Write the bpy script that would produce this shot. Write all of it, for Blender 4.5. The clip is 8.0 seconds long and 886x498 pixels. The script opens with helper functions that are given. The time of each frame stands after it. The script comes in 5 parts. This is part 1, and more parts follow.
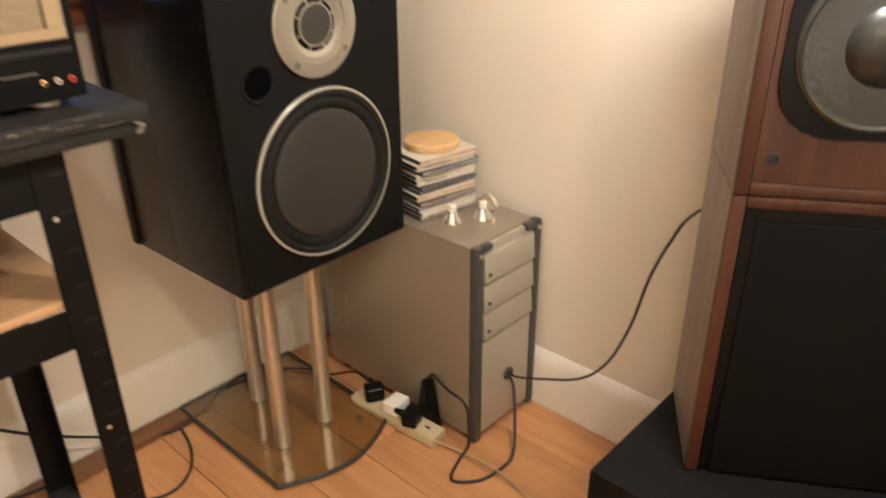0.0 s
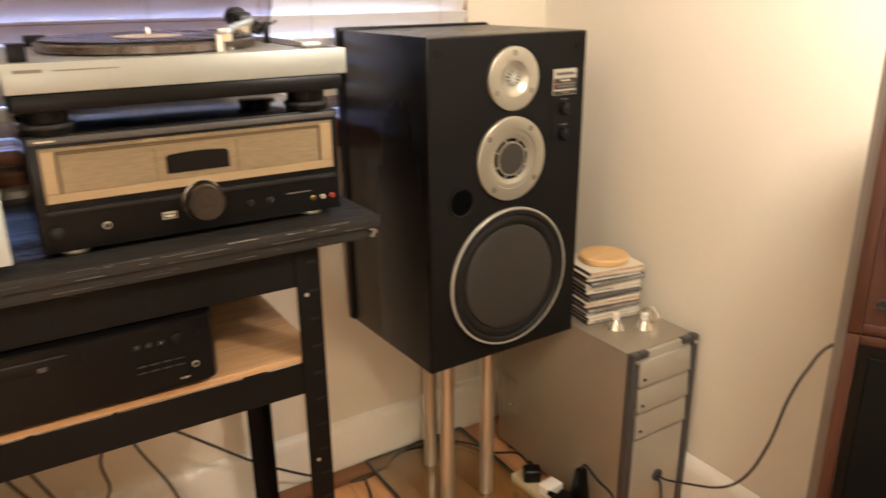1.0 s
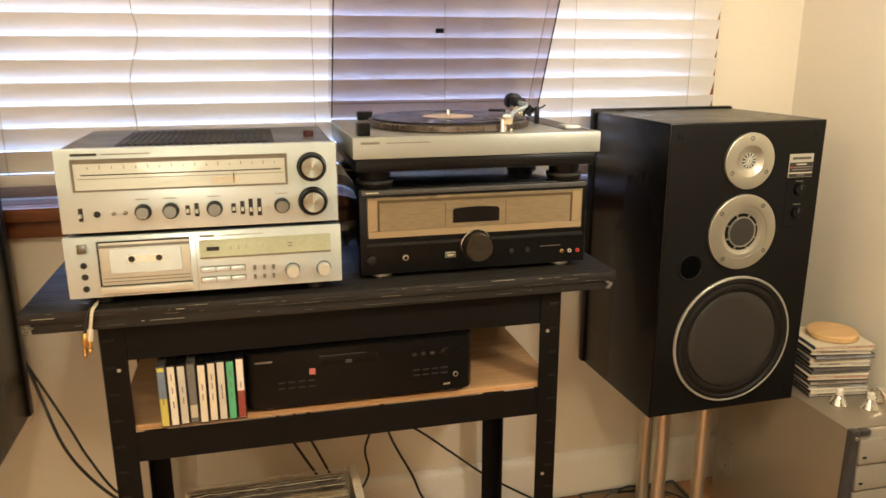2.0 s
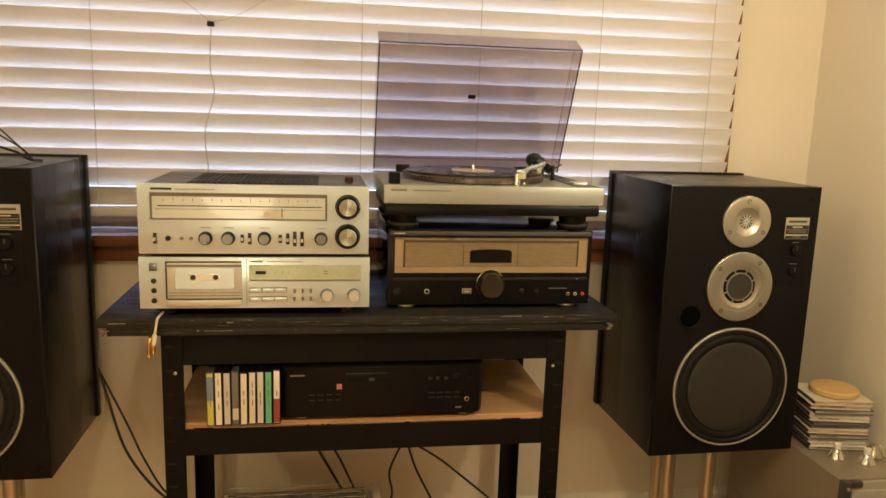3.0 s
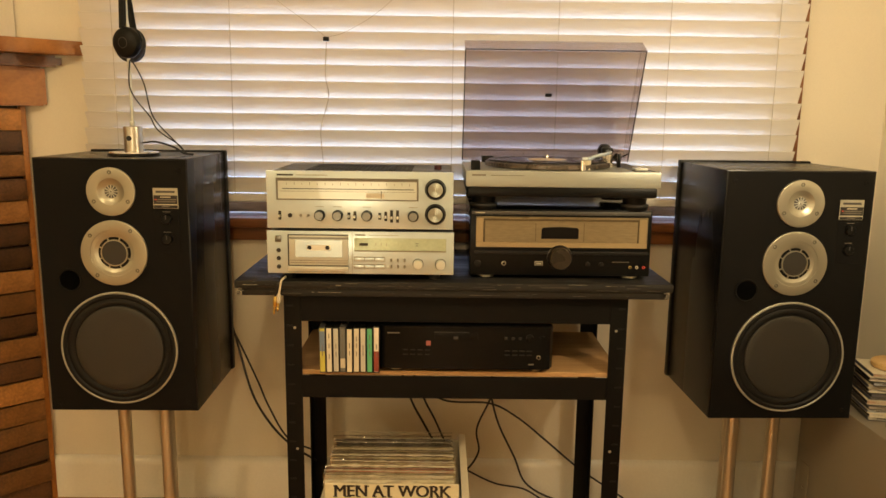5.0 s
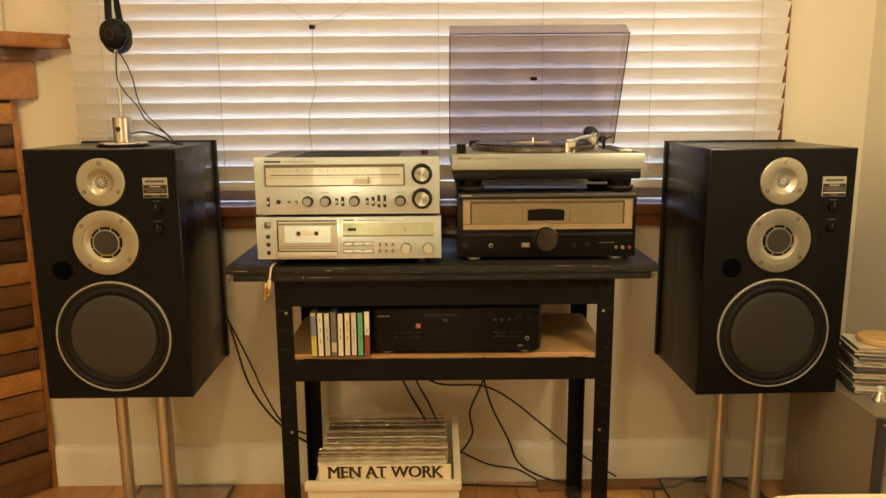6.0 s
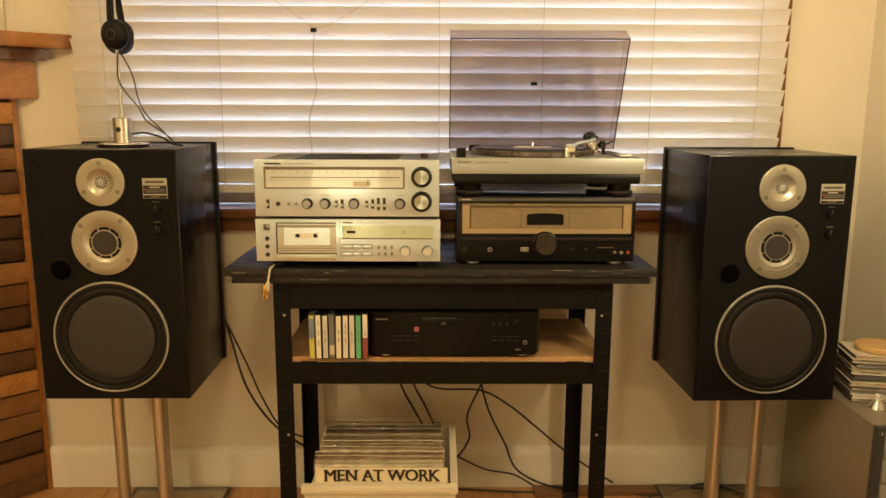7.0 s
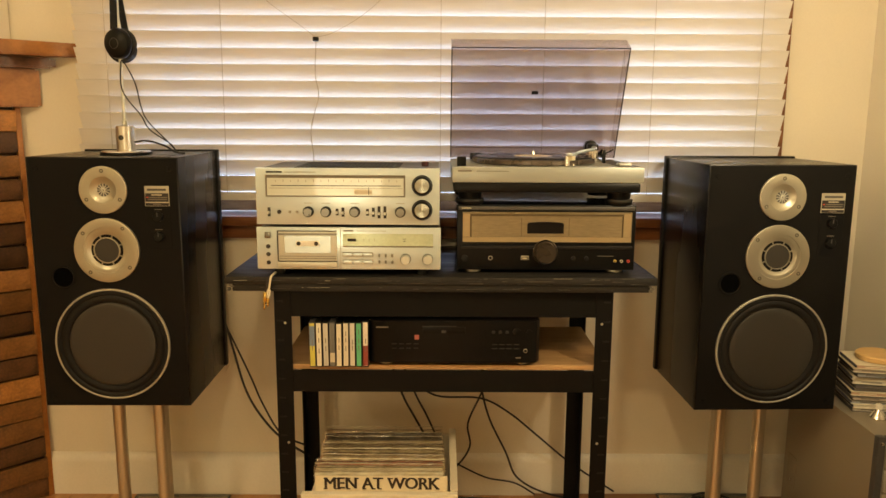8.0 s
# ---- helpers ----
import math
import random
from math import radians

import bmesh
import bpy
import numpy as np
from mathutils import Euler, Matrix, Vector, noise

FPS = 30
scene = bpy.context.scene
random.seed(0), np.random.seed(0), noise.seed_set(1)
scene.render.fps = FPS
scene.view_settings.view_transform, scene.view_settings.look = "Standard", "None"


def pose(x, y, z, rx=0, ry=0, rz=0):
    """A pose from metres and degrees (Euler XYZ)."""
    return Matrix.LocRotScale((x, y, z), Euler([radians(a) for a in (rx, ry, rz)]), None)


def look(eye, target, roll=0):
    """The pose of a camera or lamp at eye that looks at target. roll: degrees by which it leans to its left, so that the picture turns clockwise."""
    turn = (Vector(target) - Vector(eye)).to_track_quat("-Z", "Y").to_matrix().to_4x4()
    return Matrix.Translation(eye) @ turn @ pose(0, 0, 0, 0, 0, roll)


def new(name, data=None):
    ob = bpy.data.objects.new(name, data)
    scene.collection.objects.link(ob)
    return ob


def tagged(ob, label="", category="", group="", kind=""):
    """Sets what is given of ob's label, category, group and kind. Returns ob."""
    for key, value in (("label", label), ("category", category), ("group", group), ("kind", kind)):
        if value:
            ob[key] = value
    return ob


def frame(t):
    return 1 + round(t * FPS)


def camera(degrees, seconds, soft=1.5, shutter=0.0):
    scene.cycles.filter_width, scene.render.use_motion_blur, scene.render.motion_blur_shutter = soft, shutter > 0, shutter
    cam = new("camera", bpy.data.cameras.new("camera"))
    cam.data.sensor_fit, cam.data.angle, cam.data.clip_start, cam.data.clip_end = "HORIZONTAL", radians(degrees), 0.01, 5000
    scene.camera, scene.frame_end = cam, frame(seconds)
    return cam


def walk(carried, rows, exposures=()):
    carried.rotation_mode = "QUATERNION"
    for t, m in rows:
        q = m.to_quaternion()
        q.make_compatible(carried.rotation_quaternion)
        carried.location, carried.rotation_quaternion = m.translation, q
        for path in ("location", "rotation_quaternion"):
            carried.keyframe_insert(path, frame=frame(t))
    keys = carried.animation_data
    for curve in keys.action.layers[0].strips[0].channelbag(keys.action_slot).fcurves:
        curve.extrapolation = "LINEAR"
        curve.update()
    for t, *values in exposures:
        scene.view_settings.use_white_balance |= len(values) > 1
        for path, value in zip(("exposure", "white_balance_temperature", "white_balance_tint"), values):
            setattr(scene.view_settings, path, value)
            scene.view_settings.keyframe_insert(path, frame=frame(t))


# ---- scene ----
cam = camera(61.0, 8.0, soft=1.5, shutter=0.4)
PATH = [
    (0, (0.109, -0.869, 1.056), (1.425, 0.346, 0.167), -0.4),
    (0.5, (0.01, -0.945, 1.139), (1.24, 0.446, 0.395), -1.7),
    (1, (-0.014, -1.05, 1.159), (0.99, 0.552, 0.506), -0.5),
    (1.5, (-0.06, -1.171, 1.19), (0.565, 0.641, 0.617), 1.1),
    (2, (-0.133, -1.263, 1.222), (0.334, 0.613, 0.71), 0.0),
    (3.5, (-0.07, -1.544, 1.219), (0.193, 0.412, 0.895), 2.4),
    (4, (-0.098, -1.589, 1.202), (0.16, 0.362, 0.845), 0.3),
    (4.5, (-0.069, -1.687, 1.208), (-0.021, 0.283, 0.867), 2.2),
    (6, (-0.005, -1.766, 1.192), (0.005, 0.199, 0.816), -0.4),
    (6.5, (-0.006, -1.77, 1.191), (0.006, 0.196, 0.821), -0.1),
    (7, (-0.007, -1.768, 1.186), (0.008, 0.199, 0.826), 0.2),
    (7.5, (-0.004, -1.771, 1.18), (0.007, 0.199, 0.837), 0.3),
    (8, (0.001, -1.772, 1.191), (0.006, 0.198, 0.848), 0.3),
]
EXPOSURES = [(0.0, 0.83, 5150, 19), (1.0, 0.63, 5400, 19), (2.0, 0.45, 5650, 12), (3.5, -0.22, 7000, 10), (4.5, -0.08, 7200, 9), (8.0, 0.0, 7300, 8)]
walk(cam, [(t, look(eye, target, roll)) for t, eye, target, roll in PATH], EXPOSURES)


# ---------------------------------------------------------------- light
world = bpy.data.worlds.new("dusk_sky")
scene.world = world
world.use_nodes = True
wn, wl = world.node_tree.nodes, world.node_tree.links
sky = wn.new("ShaderNodeTexSky")
sky.sky_type, sky.sun_disc = "NISHITA", False
sky.sun_elevation, sky.sun_rotation = radians(6), radians(160)
wl.new(sky.outputs[0], wn["Background"].inputs[0])
wn["Background"].inputs[1].default_value = 0.06


def lamp(name, place, watts, colour, size):
    data = bpy.data.lights.new(name, "POINT")
    data.energy, data.color, data.shadow_soft_size = watts, colour, size
    ob = new(name, data)
    ob.location = place
    return ob


lamp("ceiling_bulb", (-0.15, -1.75, 2.38), 32.5, (1.0, 0.78, 0.45), 0.08)
lamp("side_lamp_bulb", (0.82, -0.665, 1.36), 18, (1.0, 0.83, 0.57), 0.05)
lamp("low_lamp_bulb", (-0.55, -2.7, 0.80), 17, (1.0, 0.83, 0.55), 0.20)
# unseen lamp added on the left to lift that side of the room
lamp("left_fill_bulb", (-1.55, -1.75, 1.95), 26, (1.0, 0.79, 0.47), 0.06)

# ---------------------------------------------------------------- materials


def node_mat(name):
    m = bpy.data.materials.new(name)
    m.use_nodes = True
    nt = m.node_tree
    return m, nt, nt.nodes["Principled BSDF"]


def spun(name, colour, rough):
    """Metal turned on a lathe, with the bow-tie gleam of its fine circular grooves."""
    m, nt, p = node_mat(name)
    tan = nt.nodes.new("ShaderNodeTangent")
    tan.direction_type, tan.axis = "RADIAL", "Y"
    nt.links.new(tan.outputs[0], p.inputs["Tangent"])
    p.inputs["Base Color"].default_value = (*colour, 1)
    p.inputs["Metallic"].default_value = 1.0
    p.inputs["Roughness"].default_value = rough
    p.inputs["Anisotropic"].default_value = 0.9
    return m


def surface(name, colour, rough=0.5, metal=0.0, vary=0.12, scale=6.0, fine=160.0, bump=0.05, stretch=(1, 1, 1), tint=None, coat=0.0, rvar=0.12, spec=0.5, piece=0.0):
    """Paint, plastic, metal or paper: broad stains, fine grain, relief and uneven gloss."""
    m, nt, p = node_mat(name)
    n, l = nt.nodes, nt.links
    tc = n.new("ShaderNodeTexCoord")
    mp = n.new("ShaderNodeMapping")
    mp.inputs["Scale"].default_value = stretch
    l.new(tc.outputs["Object"], mp.inputs[0])
    broad, grain = n.new("ShaderNodeTexNoise"), n.new("ShaderNodeTexNoise")
    broad.inputs["Scale"].default_value, broad.inputs["Detail"].default_value = scale, 5
    grain.inputs["Scale"].default_value, grain.inputs["Detail"].default_value = fine, 4
    l.new(mp.outputs[0], broad.inputs[0])
    l.new(mp.outputs[0], grain.inputs[0])
    mix = n.new("ShaderNodeMix")
    mix.data_type = "FLOAT"
    mix.inputs[0].default_value = 0.45
    l.new(broad.outputs[0], mix.inputs[2])
    l.new(grain.outputs[0], mix.inputs[3])
    ramp = n.new("ShaderNodeValToRGB")
    c = Vector(colour)
    lo, hi = c * (1 - vary), c * (1 + vary)
    if tint:
        lo = lo.lerp(Vector(tint), 0.5)
    ramp.color_ramp.elements[0].position, ramp.color_ramp.elements[1].position = 0.32, 0.68
    ramp.color_ramp.elements[0].color = (*[min(v, 1) for v in lo], 1)
    ramp.color_ramp.elements[1].color = (*[min(v, 1) for v in hi], 1)
    l.new(mix.outputs[0], ramp.inputs[0])
    l.new(ramp.outputs[0], p.inputs["Base Color"])
    if piece:
        info, hsv, pv = n.new("ShaderNodeObjectInfo"), n.new("ShaderNodeHueSaturation"), n.new("ShaderNodeMapRange")
        pv.inputs["To Min"].default_value, pv.inputs["To Max"].default_value = 1 - piece, 1 + piece
        l.new(info.outputs["Random"], pv.inputs[0])
        l.new(pv.outputs[0], hsv.inputs["Value"])
        l.new(ramp.outputs[0], hsv.inputs["Color"])
        l.new(hsv.outputs[0], p.inputs["Base Color"])
    rr = n.new("ShaderNodeMapRange")
    rr.inputs["From Min"].default_value, rr.inputs["From Max"].default_value = 0.3, 0.7
    rr.inputs["To Min"].default_value, rr.inputs["To Max"].default_value = max(rough - rvar, 0.03), min(rough + rvar, 1)
    l.new(broad.outputs[0], rr.inputs[0])
    l.new(rr.outputs[0], p.inputs["Roughness"])
    p.inputs["Metallic"].default_value = metal
    p.inputs["Coat Weight"].default_value = coat
    p.inputs["Specular IOR Level"].default_value = spec
    if bump:
        b = n.new("ShaderNodeBump")
        b.inputs["Strength"].default_value, b.inputs["Distance"].default_value = bump, 0.002
        l.new(grain.outputs[0], b.inputs["Height"])
        l.new(b.outputs[0], p.inputs["Normal"])
    return m


def wood(name, dark, light, rough=0.4, along=1, ring=26.0, piece_vary=0.0, coat=0.0):
    """Grain that runs along one axis, with streaks, pores and a shade of its own for each piece."""
    m, nt, p = node_mat(name)
    n, l = nt.nodes, nt.links
    tc, mp = n.new("ShaderNodeTexCoord"), n.new("ShaderNodeMapping")
    stretch = [1.0, 1.0, 1.0]
    stretch[along] = 0.07
    mp.inputs["Scale"].default_value = stretch
    info = n.new("ShaderNodeObjectInfo")
    add = n.new("ShaderNodeVectorMath")
    shift = n.new("ShaderNodeVectorMath")
    shift.operation = "SCALE"
    shift.inputs[0].default_value = (13.0, 7.0, 5.0)
    l.new(info.outputs["Random"], shift.inputs["Scale"])
    l.new(tc.outputs["Object"], add.inputs[0])
    l.new(shift.outputs[0], add.inputs[1])
    l.new(add.outputs[0], mp.inputs[0])
    a, b = n.new("ShaderNodeTexNoise"), n.new("ShaderNodeTexNoise")
    a.inputs["Scale"].default_value, a.inputs["Detail"].default_value, a.inputs["Distortion"].default_value = ring, 6, 0.8
    b.inputs["Scale"].default_value, b.inputs["Detail"].default_value = ring * 9, 3
    l.new(mp.outputs[0], a.inputs[0])
    l.new(mp.outputs[0], b.inputs[0])
    mix = n.new("ShaderNodeMix")
    mix.data_type = "FLOAT"
    mix.inputs[0].default_value = 0.3
    l.new(a.outputs[0], mix.inputs[2])
    l.new(b.outputs[0], mix.inputs[3])
    ramp = n.new("ShaderNodeValToRGB")
    ramp.color_ramp.elements[0].position, ramp.color_ramp.elements[1].position = 0.33, 0.68
    ramp.color_ramp.elements[0].color, ramp.color_ramp.elements[1].color = (*dark, 1), (*light, 1)
    l.new(mix.outputs[0], ramp.inputs[0])
    hsv = n.new("ShaderNodeHueSaturation")
    mr = n.new("ShaderNodeMapRange")
    mr.inputs["To Min"].default_value, mr.inputs["To Max"].default_value = 1 - piece_vary, 1 + piece_vary
    l.new(info.outputs["Random"], mr.inputs[0])
    l.new(mr.outputs[0], hsv.inputs["Value"])
    l.new(ramp.outputs[0], hsv.inputs["Color"])
    l.new(hsv.outputs[0], p.inputs["Base Color"])
    p.inputs["Roughness"].default_value, p.inputs["Coat Weight"].default_value = rough, coat
    bp = n.new("ShaderNodeBump")
    bp.inputs["Strength"].default_value, bp.inputs["Distance"].default_value = 0.15, 0.001
    l.new(b.outputs[0], bp.inputs["Height"])
    l.new(bp.outputs[0], p.inputs["Normal"])
    return m


def clear(name, colour, rough=0.03, gloss=1.0, base=0.04):
    """A thin clear sheet: tinted see-through with a reflection that grows towards grazing."""
    m = bpy.data.materials.new(name)
    m.use_nodes = True
    nt = m.node_tree
    n, l = nt.nodes, nt.links
    n.remove(n["Principled BSDF"])
    tr, gl, mx, lw = n.new("ShaderNodeBsdfTransparent"), n.new("ShaderNodeBsdfGlossy"), n.new("ShaderNodeMixShader"), n.new("ShaderNodeLayerWeight")
    noi, mr = n.new("ShaderNodeTexNoise"), n.new("ShaderNodeMapRange")
    noi.inputs["Scale"].default_value = 25
    mr.inputs["To Min"].default_value, mr.inputs["To Max"].default_value = rough, rough + 0.12
    l.new(noi.outputs[0], mr.inputs[0])
    l.new(mr.outputs[0], gl.inputs["Roughness"])
    tr.inputs[0].default_value = (*colour, 1)
    lw.inputs[0].default_value = 0.5
    pw, ml = n.new("ShaderNodeMath"), n.new("ShaderNodeMath")
    pw.operation, ml.operation = "POWER", "MULTIPLY_ADD"
    pw.inputs[1].default_value, ml.inputs[1].default_value, ml.inputs[2].default_value = 4.0, 0.9, base
    l.new(lw.outputs["Facing"], pw.inputs[0])
    l.new(pw.outputs[0], ml.inputs[0])
    gl.inputs[0].default_value = (gloss, gloss, gloss, 1)
    l.new(ml.outputs[0], mx.inputs[0])
    l.new(tr.outputs[0], mx.inputs[1])
    l.new(gl.outputs[0], mx.inputs[2])
    l.new(mx.outputs[0], n["Material Output"].inputs[0])
    return m


def glow(name, colour, strength):
    m = bpy.data.materials.new(name)
    m.use_nodes = True
    nt = m.node_tree
    n, l = nt.nodes, nt.links
    n.remove(n["Principled BSDF"])
    e, noi, ramp = n.new("ShaderNodeEmission"), n.new("ShaderNodeTexNoise"), n.new("ShaderNodeValToRGB")
    noi.inputs["Scale"].default_value = 1.2
    ramp.color_ramp.elements[0].color = (*[c * 0.75 for c in colour], 1)
    ramp.color_ramp.elements[1].color = (*colour, 1)
    l.new(noi.outputs[0], ramp.inputs[0])
    l.new(ramp.outputs[0], e.inputs[0])
    e.inputs[1].default_value = strength
    l.new(e.outputs[0], n["Material Output"].inputs[0])
    return m


WALL = surface("wall_paint", (0.74, 0.68, 0.55), 0.75, vary=0.035, scale=2.0, fine=220, bump=0.10, spec=0.25)
TRIMW = surface("skirting_paint", (0.78, 0.74, 0.64), 0.4, vary=0.05, scale=7, fine=120, bump=0.04)
CEIL = surface("ceiling_paint", (0.78, 0.75, 0.68), 0.85, vary=0.03, bump=0.05)
SUBFLOOR = surface("subfloor", (0.05, 0.03, 0.02), 0.9)
FLOORW = wood("laminate_oak", (0.40, 0.185, 0.068), (0.60, 0.31, 0.122), 0.32, along=1, ring=22, piece_vary=0.14)
SLAT = surface("blind_slat", (0.70, 0.67, 0.62), 0.42, vary=0.05, scale=9, fine=90, bump=0.04, stretch=(0.15, 1, 1))
CORD = surface("blind_cord", (0.46, 0.41, 0.34), 0.8)
SILLW = wood("sill_wood", (0.10, 0.035, 0.012), (0.26, 0.10, 0.035), 0.35, along=0, ring=30)
DARKW = wood("window_wood", (0.16, 0.09, 0.045), (0.34, 0.21, 0.11), 0.45, along=0, ring=30)
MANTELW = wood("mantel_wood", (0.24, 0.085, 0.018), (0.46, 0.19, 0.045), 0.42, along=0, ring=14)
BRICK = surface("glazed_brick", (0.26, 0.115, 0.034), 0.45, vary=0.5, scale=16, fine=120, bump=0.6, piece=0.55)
# darker brick copy: the shade on alternate rows is put into its colour
BRICKD = surface("shaded_glazed_brick", (0.075, 0.034, 0.014), 0.45, vary=0.6, scale=18, fine=120, bump=0.6, piece=0.4)
MORTAR = surface("brick_mortar", (0.06, 0.035, 0.02), 0.9, bump=0.4)
BLACKV = surface("black_vinyl", (0.0045, 0.0044, 0.0044), 0.27, vary=0.25, scale=5, fine=260, bump=0.06, stretch=(1, 1, 0.12), spec=0.32, rvar=0.05)
BLACKB = surface("black_baffle", (0.005, 0.0047, 0.0044), 0.62, vary=0.25, fine=300, bump=0.1, spec=0.12)
BLACKP = surface("black_plastic", (0.0045, 0.0045, 0.0045), 0.34, vary=0.3, fine=200, bump=0.02, spec=0.16, rvar=0.05)
BLACKM = surface("black_powder_coat", (0.005, 0.0048, 0.0046), 0.5, vary=0.3, fine=320, bump=0.1, spec=0.13)
RUBBER = surface("rubber", (0.014, 0.014, 0.014), 0.75, vary=0.2)
CABLE = surface("cable_sheath", (0.016, 0.014, 0.013), 0.5)
CABLEW = surface("cable_pale", (0.66, 0.60, 0.46), 0.5)
CONE = surface("grey_flat_diaphragm", (0.024, 0.022, 0.018), 0.5, vary=0.16, scale=5, fine=420, bump=0.15)
SURR = surface("foam_surround", (0.008, 0.0074, 0.0066), 0.6, vary=0.2, fine=200, bump=0.1, spec=0.2)
RINGW = surface("trim_ring", (0.36, 0.35, 0.29), 0.38, metal=0.35, vary=0.06)
CHAMP = surface("champagne_aluminium", (0.42, 0.40, 0.32), 0.33, metal=0.75, vary=0.015, scale=8, fine=500, bump=0.0, rvar=0.03)
SATIN = surface("brushed_aluminium", (0.63, 0.74, 0.78), 0.27, metal=0.55, vary=0.012, scale=3, fine=700, bump=0.015, stretch=(0.02, 1, 1), rvar=0.04)
SATIND = surface("dull_aluminium", (0.55, 0.56, 0.50), 0.40, metal=0.5, vary=0.05, fine=300, bump=0.01, stretch=(0.02, 1, 1), rvar=0.05)
PLINTH = surface("silver_plinth_paint", (0.34, 0.36, 0.33), 0.40, metal=0.5, vary=0.02, fine=500, bump=0.01, rvar=0.04)
CHROME = surface("chrome", (0.80, 0.78, 0.74), 0.14, metal=1.0, vary=0.04, bump=0.0, rvar=0.06)
KNOB = surface("grey_knob", (0.19, 0.19, 0.17), 0.34, metal=0.85, vary=0.1, fine=200)
SCREW = surface("dull_screw", (0.15, 0.145, 0.115), 0.4, metal=0.7, vary=0.1)
SPUN = spun("turned_aluminium", (0.36, 0.38, 0.35), 0.26)
BADGE = surface("badge_silver", (0.42, 0.40, 0.32), 0.4, metal=0.4, vary=0.05)
GOLDP = surface("gold_panel", (0.25, 0.20, 0.122), 0.36, metal=0.5, vary=0.22, scale=9, fine=260, bump=0.06, stretch=(0.18, 1, 1))
# lighter copy of the panel gold: light on the rim put into the colour
GOLDL = surface("gold_lit_rim", (0.38, 0.295, 0.175), 0.34, metal=0.5, vary=0.10, scale=7, fine=260, bump=0.03, stretch=(0.1, 1, 1))
GLOSSK = surface("glossy_black_lid", (0.006, 0.006, 0.007), 0.13, vary=0.2, scale=4, fine=200, bump=0.0, rvar=0.05, spec=0.5)
# dark copy of the panel gold for the recess's shade and the seams
GOLDD = surface("gold_shade_and_seams", (0.10, 0.07, 0.035), 0.45, metal=0.4, vary=0.1, scale=4, fine=320, bump=0.04)
BRASS = surface("gold_plug", (0.75, 0.52, 0.16), 0.25, metal=1.0, vary=0.06)
TUBE = surface("stand_tube", (0.60, 0.56, 0.46), 0.36, metal=0.9, vary=0.06, scale=4, fine=300, bump=0.02, stretch=(1, 1, 0.05))
CASEM = surface("computer_case_grey", (0.33, 0.285, 0.215), 0.36, metal=0.45, vary=0.04, scale=3, fine=420, bump=0.03, rvar=0.03)
CASEF = surface("computer_front_grey", (0.44, 0.41, 0.33), 0.38, metal=0.3, vary=0.06, scale=5)
GREYD = surface("dark_grey_strip", (0.055, 0.052, 0.050), 0.45, vary=0.2)
BOARD = surface("black_worn_board", (0.013, 0.012, 0.011), 0.46, vary=0.5, scale=11, fine=70, bump=0.7, stretch=(0.35, 1.6, 1.6), tint=(0.03, 0.028, 0.025), rvar=0.24, spec=0.26)
CHIP = wood("chipboard", (0.36, 0.205, 0.085), (0.50, 0.31, 0.15), 0.6, along=0, ring=60)
STRIPC = surface("yellowed_plastic", (0.50, 0.42, 0.25), 0.45, vary=0.08)
LEADC = surface("brown_flex", (0.36, 0.25, 0.13), 0.5)
CREAM = surface("cream_plastic", (0.62, 0.56, 0.42), 0.45, vary=0.06)
CRATEW = surface("white_crate_plastic", (0.66, 0.60, 0.46), 0.5, vary=0.06)
SIGNW = surface("cream_sign_board", (0.68, 0.60, 0.42), 0.55, vary=0.08, scale=12)
# near-black for flat discs: the shade inside uncut holes as colour
HOLE = surface("hole_shade", (0.002, 0.002, 0.002), 0.95, spec=0.0, bump=0.0)
INK = surface("black_ink", (0.012, 0.011, 0.010), 0.6)
INKG = surface("grey_ink", (0.16, 0.14, 0.11), 0.6)
WHITEI = surface("pale_ink", (0.55, 0.50, 0.38), 0.6)
REDI = surface("red_ink", (0.55, 0.06, 0.035), 0.5)
PINKI = surface("red_label", (0.46, 0.14, 0.12), 0.5)
DIAL = surface("dial_glass", (0.46, 0.48, 0.42), 0.34, metal=0.45, vary=0.06, scale=4, fine=200, bump=0.0, stretch=(0.1, 1, 1), coat=0.6)
GREENG = surface("green_meter_glass", (0.50, 0.58, 0.44), 0.18, metal=0.45, vary=0.12, scale=14, bump=0.0, coat=0.5)
DARKG = surface("dark_display", (0.006, 0.005, 0.005), 0.35, vary=0.2, bump=0.0, spec=0.12)
KEYD = surface("dark_button", (0.012, 0.0115, 0.011), 0.45, vary=0.2, spec=0.2)
VINYL = surface("record_vinyl", (0.010, 0.010, 0.010), 0.22, vary=0.2, fine=500, bump=0.1)
LABELR = surface("record_label", (0.62, 0.52, 0.40), 0.6, vary=0.12, scale=30)
MATR = surface("platter_rim", (0.13, 0.10, 0.08), 0.35, metal=0.6, vary=0.25, scale=40)
SMOKE = clear("smoked_acrylic", (0.77, 0.73, 0.75))
GLASSB = clear("tinted_glass", (0.84, 0.83, 0.72), base=0.10)
CLEARP = clear("clear_case", (0.90, 0.90, 0.90))
PANE = clear("window_glass", (0.93, 0.95, 0.96))
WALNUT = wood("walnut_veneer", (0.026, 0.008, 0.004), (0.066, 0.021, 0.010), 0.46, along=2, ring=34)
# sides: paler and greyer than the front veneer
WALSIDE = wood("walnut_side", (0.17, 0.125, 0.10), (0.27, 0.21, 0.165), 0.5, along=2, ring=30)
GRILLE = surface("black_grille_cloth", (0.005, 0.005, 0.0045), 0.9, vary=0.25, fine=600, bump=0.3, spec=0.1)
PAPERCONE = surface("charcoal_cone", (0.022, 0.022, 0.018), 0.34, vary=0.2, fine=120, bump=0.2)
